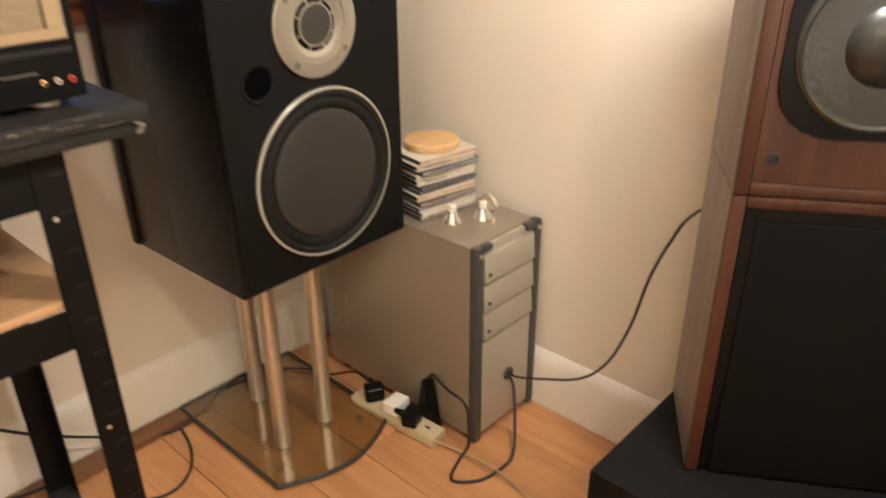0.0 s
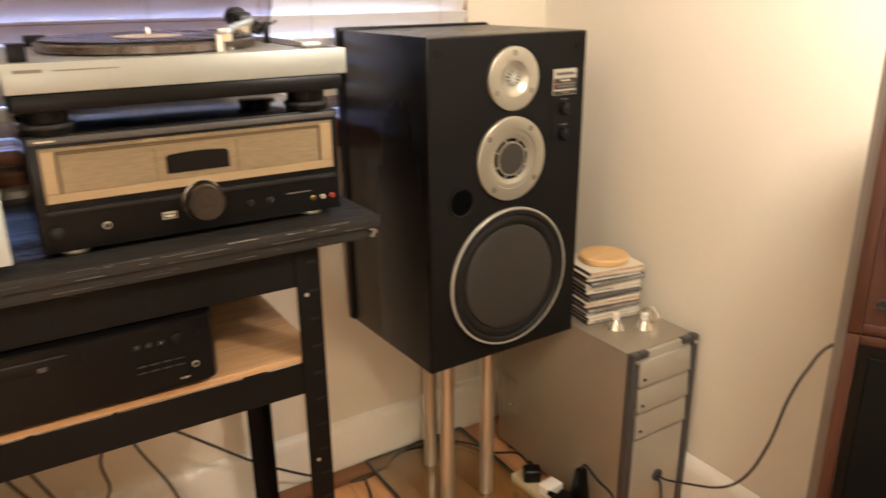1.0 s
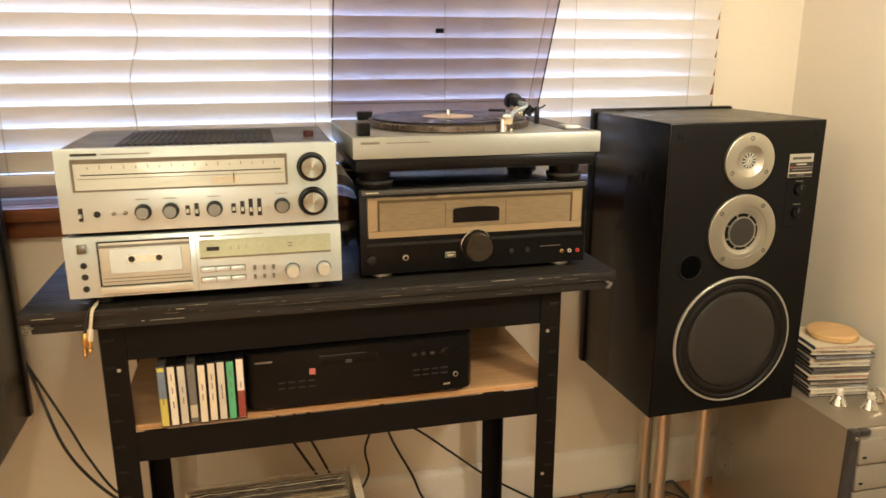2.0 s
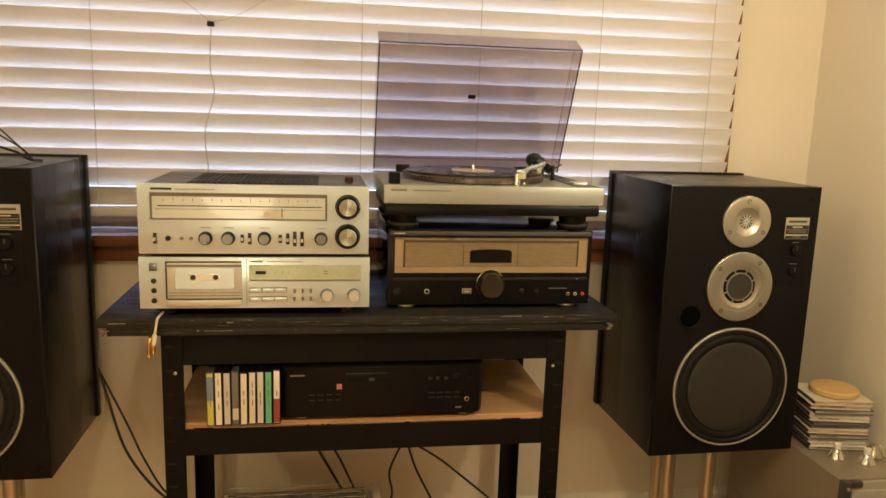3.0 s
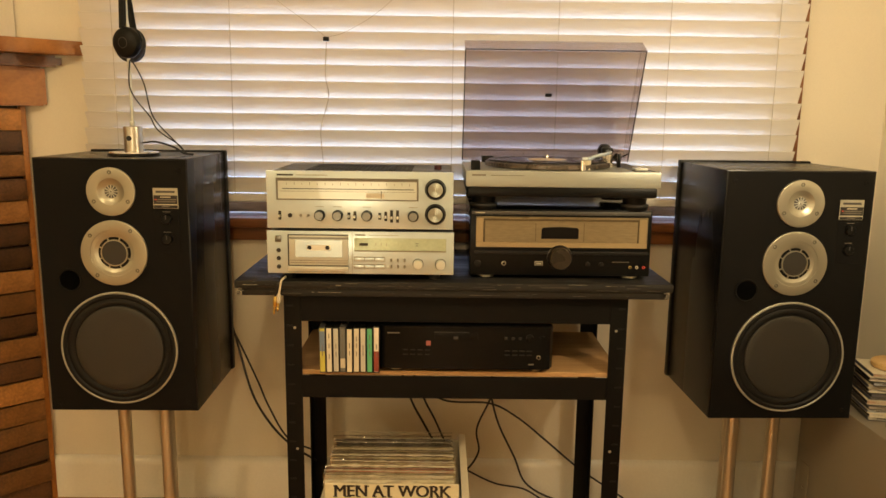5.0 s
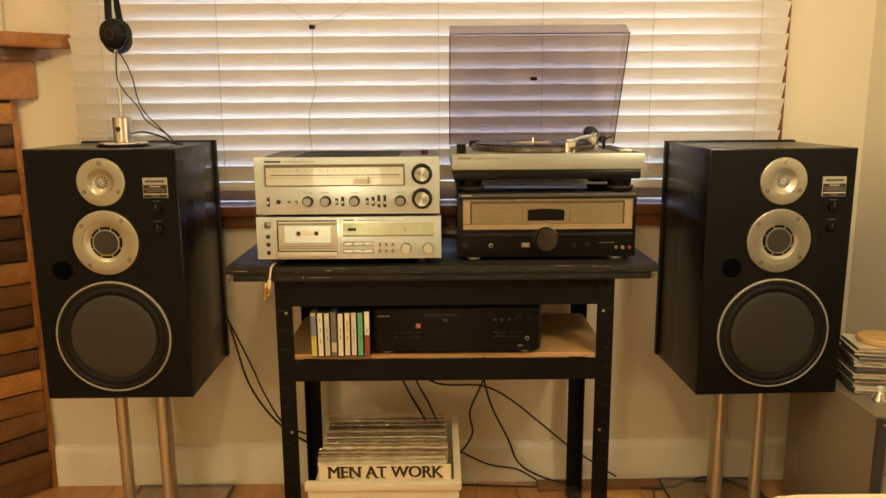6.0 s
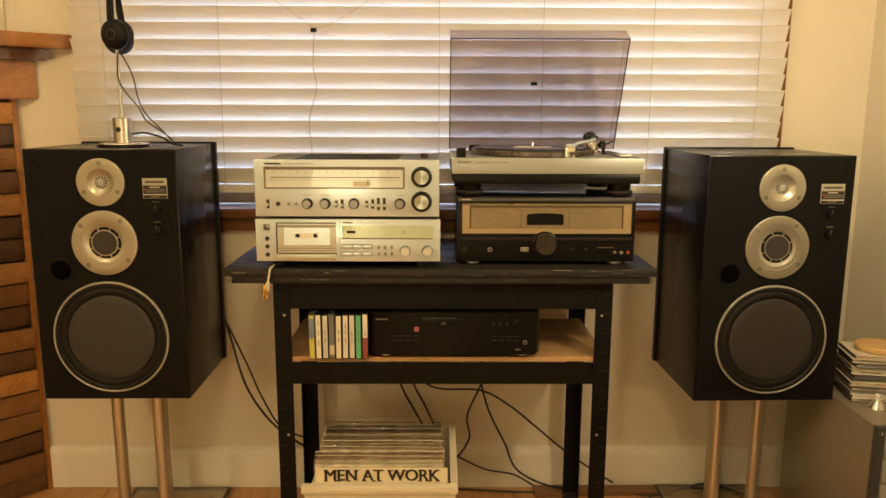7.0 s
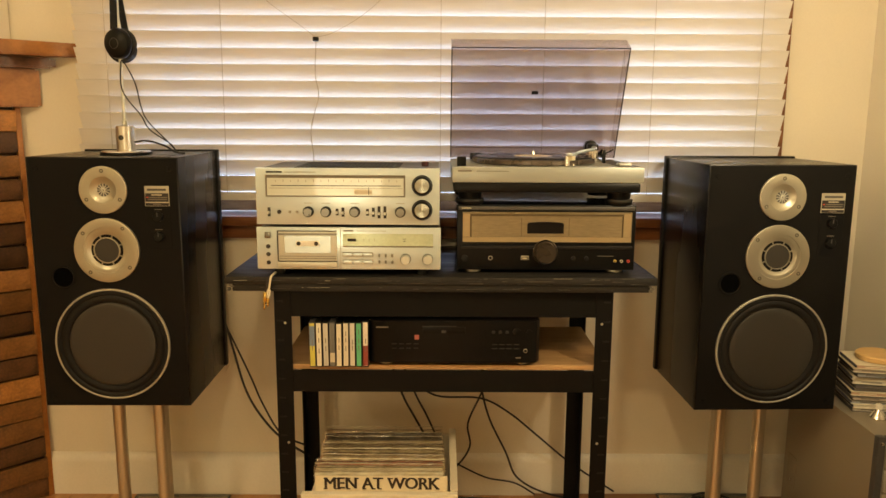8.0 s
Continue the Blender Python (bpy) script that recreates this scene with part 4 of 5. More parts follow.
def turntable():
    x0, x1, y0, d, z1 = 0.026, 0.481, 0.008, 0.352, 1.0785
    t = thing("turntable", ((x0 + x1) / 2, y0, 0.984), "silver turntable playing a record under a raised smoked lid", "turntable")
    part("plinth", B(x0, x1, y0, y0 + d, 1.041, z1, 0.0025), PLINTH, t, "satin silver plinth")
    part("base", B(x0 + 0.004, x1 - 0.006, y0 + 0.003, y0 + d - 0.060, 1.0175, 1.0408, 0.006), BLACKP, t, "black plastic base")
    for x in (x0 + 0.045, x1 - 0.045):
        for y in (y0 + 0.06, y0 + d - 0.06):
            f = part("foot", L((x, y, 0.9845), (0, 0, 1), [(0.031, 0), (0.033, 0.004), (0.033, 0.012), (0.028, 0.015), (0.030, 0.0335)], 28), BLACKP, t)
            part("rubber_ring", L((x, y, 0.992), (0, 0, 1), [(0.0332, 0), (0.0342, 0.002), (0.0342, 0.004), (0.0332, 0.006)], 28, closed=False), RUBBER, f)
    part("brand_mark", B(x0 + 0.014, x0 + 0.046, y0 - 0.0005, y0, 1.0665, 1.0705), INKG, t)
    part("legend", B(x0 + 0.058, x0 + 0.135, y0 - 0.0004, y0, 1.0672, 1.0688), INKG, t)
    cx, cy = 0.238, y0 + 0.178
    pl = part("platter", L((cx, cy, z1 + 0.0004), (0, 0, 1), [(0.150, 0), (0.157, 0.002), (0.157, 0.011), (0.154, 0.0135), (0, 0.0135)], 72), surface("dark_platter", (0.12, 0.10, 0.085), 0.3, metal=0.7, vary=0.15, scale=30), t, "dark strobe-dotted metal platter")
    bm = bmesh.new()
    for row in range(3):
        for k in range(90):
            a = 2 * math.pi * k / 90
            box(bm, -0.0022, 0.0022, -0.1578, -0.1568, z1 + 0.0034 + row * 0.0034, z1 + 0.0054 + row * 0.0034, m=Matrix.Translation((cx, cy, 0)) @ Matrix.Rotation(a, 4, "Z"))
    part("strobe_dots", bm, MATR, pl)
    part("mat", L((cx, cy, z1 + 0.014), (0, 0, 1), [(0.149, 0), (0.149, 0.002), (0, 0.002)], 64), RUBBER, pl)
    part("spindle", L((cx, cy, z1 + 0.0185), (0, 0, 1), [(0.0034, 0), (0.0034, 0.010), (0.002, 0.0125), (0, 0.013)], 16), CHROME, pl)
    part("strobe_housing", B(x0 + 0.012, x0 + 0.034, y0 + 0.02, y0 + 0.05, z1, z1 + 0.022, 0.002), BLACKP, t, "black strobe lamp housing")
    lp = part("target_lamp", L((0.302, y0 + 0.03, z1), (0, 0, 1), [(0.0075, 0), (0.0075, 0.023), (0.006, 0.0248), (0, 0.0248)], 24), CHROME, t, "chrome target lamp post")
    part("lamp_button", L((0.318, y0 + 0.03, z1), (0, 0, 1), [(0.003, 0), (0.003, 0.006), (0, 0.0064)], 14), CHROME, lp)
    px, py, pz = 0.402, y0 + 0.235, z1
    ab = part("tonearm_base", L((px, py, pz), (0, 0, 1), [(0.026, 0), (0.026, 0.006), (0.0165, 0.008), (0.0165, 0.028), (0.014, 0.031), (0, 0.031)], 32), CHROME, t, "chrome tonearm base")
    ta = part("tonearm", T([(px, py, pz + 0.038), (px - 0.004, py - 0.06, pz + 0.0375), (px - 0.03, py - 0.12, pz + 0.036), (px - 0.058, py - 0.155, pz + 0.033), (px - 0.078, py - 0.188, pz + 0.030)], 0.0042, 12), SATIN, t, "silver S-shaped tonearm")
    part("head_shell", B(-0.008, 0.008, -0.03, 0.008, -0.004, 0.003, 0.0015, m=pose(px - 0.083, py - 0.192, pz + 0.029, 0, 0, -28)), SATIN, ta)
    part("cartridge", B(-0.0065, 0.0065, -0.026, -0.004, -0.015, -0.004, 0.0015, m=pose(px - 0.083, py - 0.192, pz + 0.029, 0, 0, -28)), SIGNW, ta, "pale cartridge")
    part("gimbal", B(px - 0.014, px + 0.014, py - 0.012, py + 0.014, pz + 0.031, pz + 0.047, 0.003), BLACKP, ta)
    part("counterweight", L((px, py + 0.016, pz + 0.039), (0, 1, 0), [(0.006, 0), (0.0165, 0.002), (0.0165, 0.026), (0.014, 0.028), (0, 0.028)], 28), BLACKP, ta, "black counterweight")
    part("skate_dial", L((px + 0.024, py + 0.008, pz + 0.014), (0.6, 0.1, 0.8), [(0.010, 0), (0.010, 0.016), (0, 0.017)], 20), BLACKP, ta)
    part("lift_lever", T([(px + 0.018, py - 0.02, pz + 0.02), (px + 0.035, py - 0.03, pz + 0.026), (px + 0.048, py - 0.035, pz + 0.034)], 0.0018, 8), BLACKP, ta)
    part("arm_rest", B(px + 0.012, px + 0.02, py - 0.075, py - 0.066, pz, pz + 0.034, 0.001), BLACKP, t)
    part("start_button", B(0.432, 0.462, y0 + 0.05, y0 + 0.085, z1, z1 + 0.006, 0.0015), SATIND, t)
    part("side_panel", B(0.425, 0.472, y0 + 0.02, y0 + 0.33, z1 - 0.0005, z1 + 0.0012), GREYD, t)
    # lid: a shallow clear box hinged at the back and raised
    e1, e2 = Vector((0, -0.432, 0.902)), Vector((0, 0.902, 0.432))
    m = Matrix(((1, 0, 0, 0), (0, e1.y, -e2.y, y0 + 0.340), (0, e1.z, -e2.z, z1 + 0.005), (0, 0, 0, 1)))
    ln, h, w0, w1, th = 0.318, 0.058, x0 - 0.001, x1 + 0.004, 0.0028
    lid = part("lid", box(bmesh.new(), w0, w1, 0, ln, -h, -h + th, m=m), SMOKE, t, "raised smoked acrylic dust cover")
    part("lid_side", box(bmesh.new(), w0, w0 + th, 0.0, ln, -h + th, 0, m=m), SMOKE, lid)
    part("lid_side", box(bmesh.new(), w1 - th, w1, 0.0, ln, -h + th, 0, m=m), SMOKE, lid)
    part("lid_front", box(bmesh.new(), w0 + th, w1 - th, ln - th, ln, -h + th, 0, m=m), SMOKE, lid)
    part("lid_back", box(bmesh.new(), w0 + th, w1 - th, 0, th, -h + th, 0, m=m), SMOKE, lid)
    bm = bmesh.new()
    for a in ((w0 + th, w1 - th, ln - th, ln), (w0, w0 + th, 0, ln), (w1 - th, w1, 0, ln)):
        box(bm, *a, 0.0002, 0.0012, m=m)
    part("lid_rim", bm, BLACKP, lid, "dark polished lid rim")
    part("lid_badge", box(bmesh.new(), (w0 + w1) / 2 - 0.009, (w0 + w1) / 2 + 0.009, 0.165, 0.175, -h + th, -h + th + 0.001, m=m), BLACKP, lid, "small black lid badge")
    for x in (x0 + 0.07, x1 - 0.09):
        part("hinge", B(x - 0.016, x + 0.016, y0 + 0.325, y0 + 0.352, z1, z1 + 0.017, 0.002), BLACKP, t)
    return cx, cy, z1 + 0.0162


receiver()
cassette_deck()
amplifier()
cx, cy, rz = turntable()
rec = thing("vinyl_record", (cx, cy, rz), "black vinyl record with a pale label on the platter", "record")
prof = [(0.150, 0), (0.151, 0.0008), (0.150, 0.0016)]
for k in range(14):
    prof.append((0.146 - k * 0.0066, 0.0014 if k % 2 else 0.0017))
prof += [(0.052, 0.0016), (0.0, 0.0016)]
part("disc", L((cx, cy, rz), (0, 0, 1), prof, 80), VINYL, rec)
part("label", L((cx, cy, rz + 0.0016), (0, 0, 1), [(0.05, 0), (0.05, 0.0003), (0.0036, 0.0003)], 48, closed=False), LABELR, rec, "pale paper record label")
cap = thing("red_cap", (-0.04, 0.11, 1.0735), "small dark red plastic cap standing on the receiver", "cap")
part("body", L((-0.04, 0.11, 1.0725), (0, 0, 1), [(0.009, 0), (0.009, 0.009), (0.0075, 0.011), (0, 0.0115)], 20), surface("dark_red_plastic", (0.05, 0.010, 0.010), 0.4), cap)

# plugs dangling from the deck
for nm, pts, m, lab in (("jack_plug_lead", [(-0.409, 0.05, 0.8165), (-0.410, 0.004, 0.8172), (-0.412, -0.0125, 0.811), (-0.417, -0.0135, 0.795), (-0.420, -0.0125, 0.778)], CABLE, "black lead with a gold jack plug hanging over the edge"),
                        ("phono_plug_lead", [(-0.403, 0.05, 0.8168), (-0.4035, 0.004, 0.8178), (-0.405, -0.0135, 0.815), (-0.408, -0.0145, 0.80), (-0.411, -0.013, 0.785)], CABLEW, "white lead with a gold plug hanging over the edge")):
    e = Vector(pts[-1])
    pl = thing(nm, pts[0], lab, "audio lead")
    part("lead", T(pts, 0.0026 if m is CABLEW else 0.0022, 8), m, pl)
    dn = Vector((-0.10, 0, -1))
    part("plug_sleeve", L(e, dn, [(0.003, 0), (0.0046, 0.003), (0.0046, 0.02), (0.0036, 0.022)], 16), CABLEW if m is CABLEW else BRASS, pl)
    part("plug_tip", L(e + dn.normalized() * 0.022, dn, [(0.0032, 0), (0.0032, 0.012), (0.0022, 0.0135), (0.003, 0.016), (0.0012, 0.022), (0, 0.0225)], 14), BRASS, pl, "gold plug tip")

# ---------------------------------------------------------------- on the lower shelf
SZ = 0.5812
cd = thing("cd_player", (0.035, 0.02, SZ), "black compact disc player with rounded ends", "cd player")
bm = prism(bmesh.new(), [(-0.177, 0.036), (-0.170, 0.026), (-0.158, 0.02), (0.225, 0.02), (0.239, 0.026), (0.247, 0.04), (0.247, 0.06), (-0.177, 0.06)], 0.592, 0.700, 0.002)
part("front_panel", bm, BLACKP, cd, "glossy black front panel")
part("case", B(-0.174, 0.244, 0.0605, 0.315, 0.593, 0.697, 0.002), BLACKM, cd)
tray = part("disc_tray", B(-0.043, 0.062, 0.0185, 0.0215, 0.668, 0.684, 0.0008), BLACKP, cd)
part("tray_line", B(-0.045, 0.04, 0.0178, 0.0188, 0.6855, 0.6867), GREYD, tray)
part("tray_mark", B(0.003, 0.014, 0.0176, 0.0186, 0.669, 0.6755), GREYD, tray)
part("red_label", B(-0.0635, -0.0525, 0.0192, 0.0202, 0.652, 0.6635), PINKI, cd, "small red sticker")
part("brand_mark", B(-0.158, -0.128, 0.0192, 0.0202, 0.6815, 0.6845), INKG, cd)
for row in range(2):
    for k in range(4):
        part("button", B(-0.12 + k * 0.018, -0.108 + k * 0.018, 0.0178, 0.0202, 0.628 + row * 0.0115, 0.6305 + row * 0.0115, 0.0005, 1), RUBBER, cd)
        part("button", B(0.128 + k * 0.018, 0.141 + k * 0.018, 0.0178, 0.0202, 0.628 + row * 0.0105, 0.6305 + row * 0.0105, 0.0005, 1), RUBBER, cd)
for k in range(3):
    part("button", B(0.127 + k * 0.017, 0.135 + k * 0.017, 0.0172, 0.0202, 0.668, 0.675, 0.001), RUBBER, cd)
part("jog_dial", L((0.188, 0.0202, 0.673), FY, [(0.009, 0.0), (0.0088, 0.004), (0.007, 0.005), (0, 0.005)], 24), BLACKP, cd)
part("side_dial", L((0.219, 0.0202, 0.673), FY, [(0.006, 0.0), (0.0058, 0.003), (0, 0.0035)], 20), BLACKP, cd)
hsk = part("headphone_socket", L((0.211, 0.0202, 0.624), FY, [(0.0052, 0.0), (0.005, 0.002), (0.0037, 0.0024), (0.0035, 0.0006)], 20, closed=False), CHAMP, cd, "bright ringed headphone socket")
part("socket_core", L((0.211, 0.0192, 0.624), FY, [(0.0037, 0), (0, 0.0004)], 20, closed=False), HOLE, hsk)
part("small_badge", B(0.187, 0.2, 0.0192, 0.0202, 0.604, 0.6075), INKG, cd)
for x in (-0.137, 0.208):
    for y in (0.055, 0.27):
        f = part("foot", L((x, y, SZ), (0, 0, 1), [(0.017, 0), (0.019, 0.0015), (0.019, 0.0085), (0.017, 0.0112)], 24), BLACKP, cd)
        part("foot_band", L((x, y, SZ + 0.003), (0, 0, 1), [(0.0192, 0), (0.0196, 0.001), (0.0196, 0.0045), (0.0192, 0.0055)], 24, closed=False), CHAMP, f)

tape_cols = [((0.55, 0.50, 0.10), "yellow and blue"), ((0.72, 0.68, 0.56), "white"), ((0.52, 0.50, 0.44), "pale grey"), ((0.15, 0.15, 0.14), "dark grey"), ((0.70, 0.64, 0.50), "cream"), ((0.66, 0.60, 0.48), "cream"), ((0.58, 0.55, 0.48), "pale grey"), ((0.10, 0.42, 0.22), "green"), ((0.72, 0.66, 0.56), "white and red")]
for k, (c, word) in enumerate(tape_cols):
    x = -0.323 + k * 0.0163
    lean = rnd.uniform(-0.6, 0.6)
    tp = thing("cassette_case", (x + 0.008, 0.02, SZ), word + " cassette in a clear plastic case on the shelf", "cassette", "row of cassettes")
    m = Matrix.Translation((x + 0.008, 0, SZ)) @ Matrix.Rotation(radians(lean), 4, "Y") @ Matrix.Translation((-x - 0.008, 0, -SZ))
    dy = rnd.uniform(-0.002, 0.002)
    hgt = 0.1145 + rnd.uniform(-0.001, 0.001) if k < 8 else 0.1175
    part("case", box(bmesh.new(), x + 0.0004, x + 0.0156, 0.0165 + dy, 0.084 + dy, SZ, SZ + hgt, 0.001, m=m), BLACKP if k not in (0, 3) else GREYD, tp)
    sp = part("spine_card", box(bmesh.new(), x + 0.0022, x + 0.0138, 0.0158 + dy, 0.0166 + dy, SZ + 0.003, SZ + hgt - 0.003, m=m), surface("spine_" + word.replace(" ", "_") + ("b" * k), c, 0.4, vary=0.06, scale=40), tp, word + " paper spine")
    if k == 0:
        part("spine_band", box(bmesh.new(), x + 0.0022, x + 0.0138, 0.0152 + dy, 0.016 + dy, SZ + 0.055, SZ + 0.105, m=m), surface("spine_blue", (0.16, 0.22, 0.32), 0.4), sp)
    if k == 3:
        part("spine_band", box(bmesh.new(), x + 0.0022, x + 0.0138, 0.0152 + dy, 0.016 + dy, SZ + 0.012, SZ + 0.036, m=m), WHITEI, sp)
    if k == 8:
        part("spine_band", box(bmesh.new(), x + 0.0022, x + 0.0138, 0.0152 + dy, 0.016 + dy, SZ + 0.004, SZ + 0.055, m=m), surface("spine_red", (0.26, 0.05, 0.035), 0.4), sp)
    for q in range(2 + k % 2):
        zz = SZ + 0.035 + q * 0.022 + rnd.uniform(0, 0.01)
        part("spine_text", box(bmesh.new(), x + 0.0073, x + 0.0089, 0.0148 + dy, 0.0156 + dy, zz, zz + 0.012, m=m), INKG, sp)

# ---------------------------------------------------------------- crate of records under the shelf
crate = thing("record_crate", (-0.143, 0.08, 0), "cream plastic crate packed with sleeved records", "crate")
CX0, CX1, CY0, CY1, CH = -0.325, 0.038, -0.102, 0.26, 0.302
bm = bmesh.new()
box(bm, CX0 + 0.004, CX1 - 0.004, CY0 + 0.004, CY1 - 0.004, 0.0, 0.012)
part("bottom", bm, CRATEW, crate)
for a in ((CX0, CX1, CY0, CY0 + 0.012), (CX0, CX1, CY1 - 0.012, CY1)):
    for z0, z1 in ((0.0, 0.05), (0.085, 0.12), (0.155, 0.19), (0.225, CH)):
        part("end_bar", B(*a, z0, z1, 0.002), CRATEW, crate)
    for k in range(7):
        x = CX0 + k * (CX1 - CX0 - 0.02) / 6
        part("end_rib", B(x, x + 0.02, a[2] + 0.001, a[3] - 0.001, 0.0, CH - 0.01), CRATEW, crate)
for a in ((CX0, CX0 + 0.012), (CX1 - 0.012, CX1)):
    low = 0.045 if a[0] < -0.2 else 0.0
    for z0, z1 in ((0.0, 0.05), (0.085, 0.12), (0.155, 0.19), (0.225, CH - low)):
        part("side_bar", B(*a, CY0 + 0.0125, CY1 - 0.0125, z0, z1, 0.002), CRATEW, crate)
    for k in range(7):
        y = CY0 + 0.014 + k * (CY1 - CY0 - 0.048) / 6
        part("side_rib", B(a[0] + 0.001, a[1] - 0.001, y, y + 0.02, 0.0, CH - 0.01 - low), CRATEW, crate)
bm = bmesh.new()
box(bm, CX0 - 0.006, CX1 + 0.006, CY0 - 0.006, CY0 + 0.014, CH - 0.016, CH + 0.004, 0.003)
part("rim", bm, CRATEW, crate)
for x in (CX1 - 0.012,):
    bm = bmesh.new()
    prismy = [(CY0 + 0.0145, CH - 0.016), (CY1, CH - 0.016), (CY1, CH + 0.014), (CY0 + 0.13, CH + 0.012), (CY0 + 0.0145, CH + 0.006)]
    a = [bm.verts.new((x, y, z)) for y, z in prismy]
    b = [bm.verts.new((x + 0.018, y, z)) for y, z in prismy]
    for i in range(5):
        bm.faces.new((a[i], a[(i + 1) % 5], b[(i + 1) % 5], b[i]))
    bm.faces.new(a), bm.faces.new(b)
    part("rim", bm, CRATEW, crate)

sign = thing("record_divider", (-0.14, -0.082, 0.013), "cream board lettered in black in front of the records", "sign")
part("board", B(-0.299, 0.019, -0.0855, -0.0815, 0.013, 0.3425, 0.0012), SIGNW, sign)
BROWNI = surface("stencil_ink", (0.022, 0.013, 0.008), 0.6, vary=0.4, scale=60)
lettering("inscription", "MEN AT WORK", 0.041, (-0.14, -0.0862, 0.3235), BROWNI, sign, "dark slab-serif capital letters", width=0.274, strokes=(-0.0013, 0.0, 0.0013))
bm = bmesh.new()
word = "MEN AT WORK"
wide = {"M": 0.034, "E": 0.0225, "N": 0.0285, "A": 0.0275, "T": 0.0255, "W": 0.0395, "O": 0.031, "R": 0.0245, "K": 0.0255, " ": 0.0125}
foot = {"M": (0.08, 0.92), "E": (0.1,), "N": (0.1,), "A": (0.04, 0.96), "T": (0.5,), "W": (), "O": (), "R": (0.1, 0.92), "K": (0.1, 0.94)}
head = {"M": (0.08, 0.92), "E": (0.1,), "N": (0.1, 0.9), "A": (), "T": (), "W": (0.04, 0.96), "O": (), "R": (0.1,), "K": (0.1, 0.9)}
total = sum(wide[ch] for ch in word)
x = -0.14 - 0.138
for ch in word:
    cell = wide[ch] * 0.276 / total
    for stems, zz in ((foot.get(ch, ()), 0.3093), (head.get(ch, ()), 0.3357)):
        for q in stems:
            mid = x + cell * (0.04 + 0.92 * q)
            box(bm, mid - 0.0046, mid + 0.0046, -0.0872, -0.0858, zz, zz + 0.0024)
    x += cell
part("letter_serifs", bm, BROWNI, sign)
sleeve_cols = [(0.50, 0.43, 0.30), (0.72, 0.64, 0.46), (0.42, 0.12, 0.08), (0.74, 0.68, 0.52), (0.10, 0.09, 0.07), (0.58, 0.50, 0.36), (0.30, 0.26, 0.18), (0.03, 0.03, 0.03), (0.66, 0.58, 0.42), (0.07, 0.06, 0.05)]
sleeve_mats = [surface("sleeve_card", c, 0.28, vary=0.25, scale=18, fine=60, bump=0.3, coat=0.35, rvar=0.2) for c in sleeve_cols]
FILM = clear("sleeve_film", (0.92, 0.90, 0.86), rough=0.05, base=0.13)
# pale and dark copies of the sleeve plastic: highlights put into the colour
GLEAM = surface("gleam_tinted_plastic", (0.72, 0.66, 0.52), 0.10, metal=0.35, vary=0.35, scale=60, fine=150, bump=0.5, coat=0.6)
DULLE = surface("gleamless_plastic", (0.10, 0.08, 0.06), 0.2, vary=0.4, scale=60, coat=0.5)
NREC = 19
for k in range(NREC):
    y = -0.0775 + k * 0.0116
    m = sleeve_mats[(3, 1, 3, 0, 2, 2, 3, 8, 5, 6, 5, 9, 6, 5, 0, 6, 9, 5, 7)[k]]
    lean = -4 - 7 * k / NREC + rnd.uniform(-1.0, 1.0)
    w = 0.3145
    xo = -0.150 + rnd.uniform(-0.004, 0.004)
    r = thing("record_sleeve", (xo, y, 0.0125), "record in a shiny plastic outer sleeve leaning in the crate", "record sleeve", "records in the crate")
    r.rotation_euler = (radians(lean), radians(rnd.uniform(-0.5, 0.5)), 0)
    bm = B(xo - w / 2, xo + w / 2, y, y + 0.0088, 0.0125, 0.0125 + 0.315 + rnd.uniform(-0.004, 0.014) + 0.012 * (k > 15), 0.0012, 1)
    part("card_sleeve", bm, m, r)
    bm = bmesh.new()
    n = 30
    rows = []
    for zz, off in ((0.300, 0.0), (0.310, 0.0), (0.318, 0.001), (0.326, 0.001), (0.336, 0.0)):
        rows.append([bm.verts.new((xo - w / 2 - 0.003 + (w + 0.006) * i / n, y - 0.0008 + off + 0.0045 * noise.noise(Vector((i * 0.9, zz * 90, k * 3.1))), 0.0125 + zz + 0.003 * noise.noise(Vector((i * 0.5, 7, k * 2.3))))) for i in range(n + 1)])
    for a, b in zip(rows, rows[1:]):
        for i in range(n):
            bm.faces.new((a[i], a[i + 1], b[i + 1], b[i]))
    part("plastic_film", bm, FILM, r, "crinkled clear plastic edge")
    zt = 0.0125 + 0.331 + rnd.uniform(-0.004, 0.006) + 0.008 * (k > 15)
    pts = [(xo - w / 2 - 0.002 + (w + 0.004) * i / 24, y + 0.001 + rnd.uniform(-0.0014, 0.0014), zt + rnd.uniform(-0.0009, 0.0009)) for i in range(25)]
    # thin tube added as the highlight line, bright on every second sleeve
    part("plastic_edge", T(pts, rnd.uniform(0.0007, 0.0015), 6, 3), GLEAM if k % 2 == 0 else DULLE, r, "folded plastic edge with its glints put into the colour")

# ---------------------------------------------------------------- headphones on their stand
hx, hy, hz = -0.802, 0.16, 0.467 + SH + 0.0003
hs = thing("headphone_stand", (hx, hy, hz), "brushed aluminium headphone stand on the loudspeaker", "headphone stand")
part("base_disc", L((hx, hy, hz), (0, 0, 1), [(0.062, 0), (0.063, 0.002), (0.062, 0.006), (0.060, 0.007), (0, 0.007)], 48), BLACKP, hs, "black rimmed round base")
part("base_top", L((hx, hy, hz + 0.0072), (0, 0, 1), [(0.059, 0), (0.058, 0.0022), (0, 0.0022)], 48), CHROME, hs)
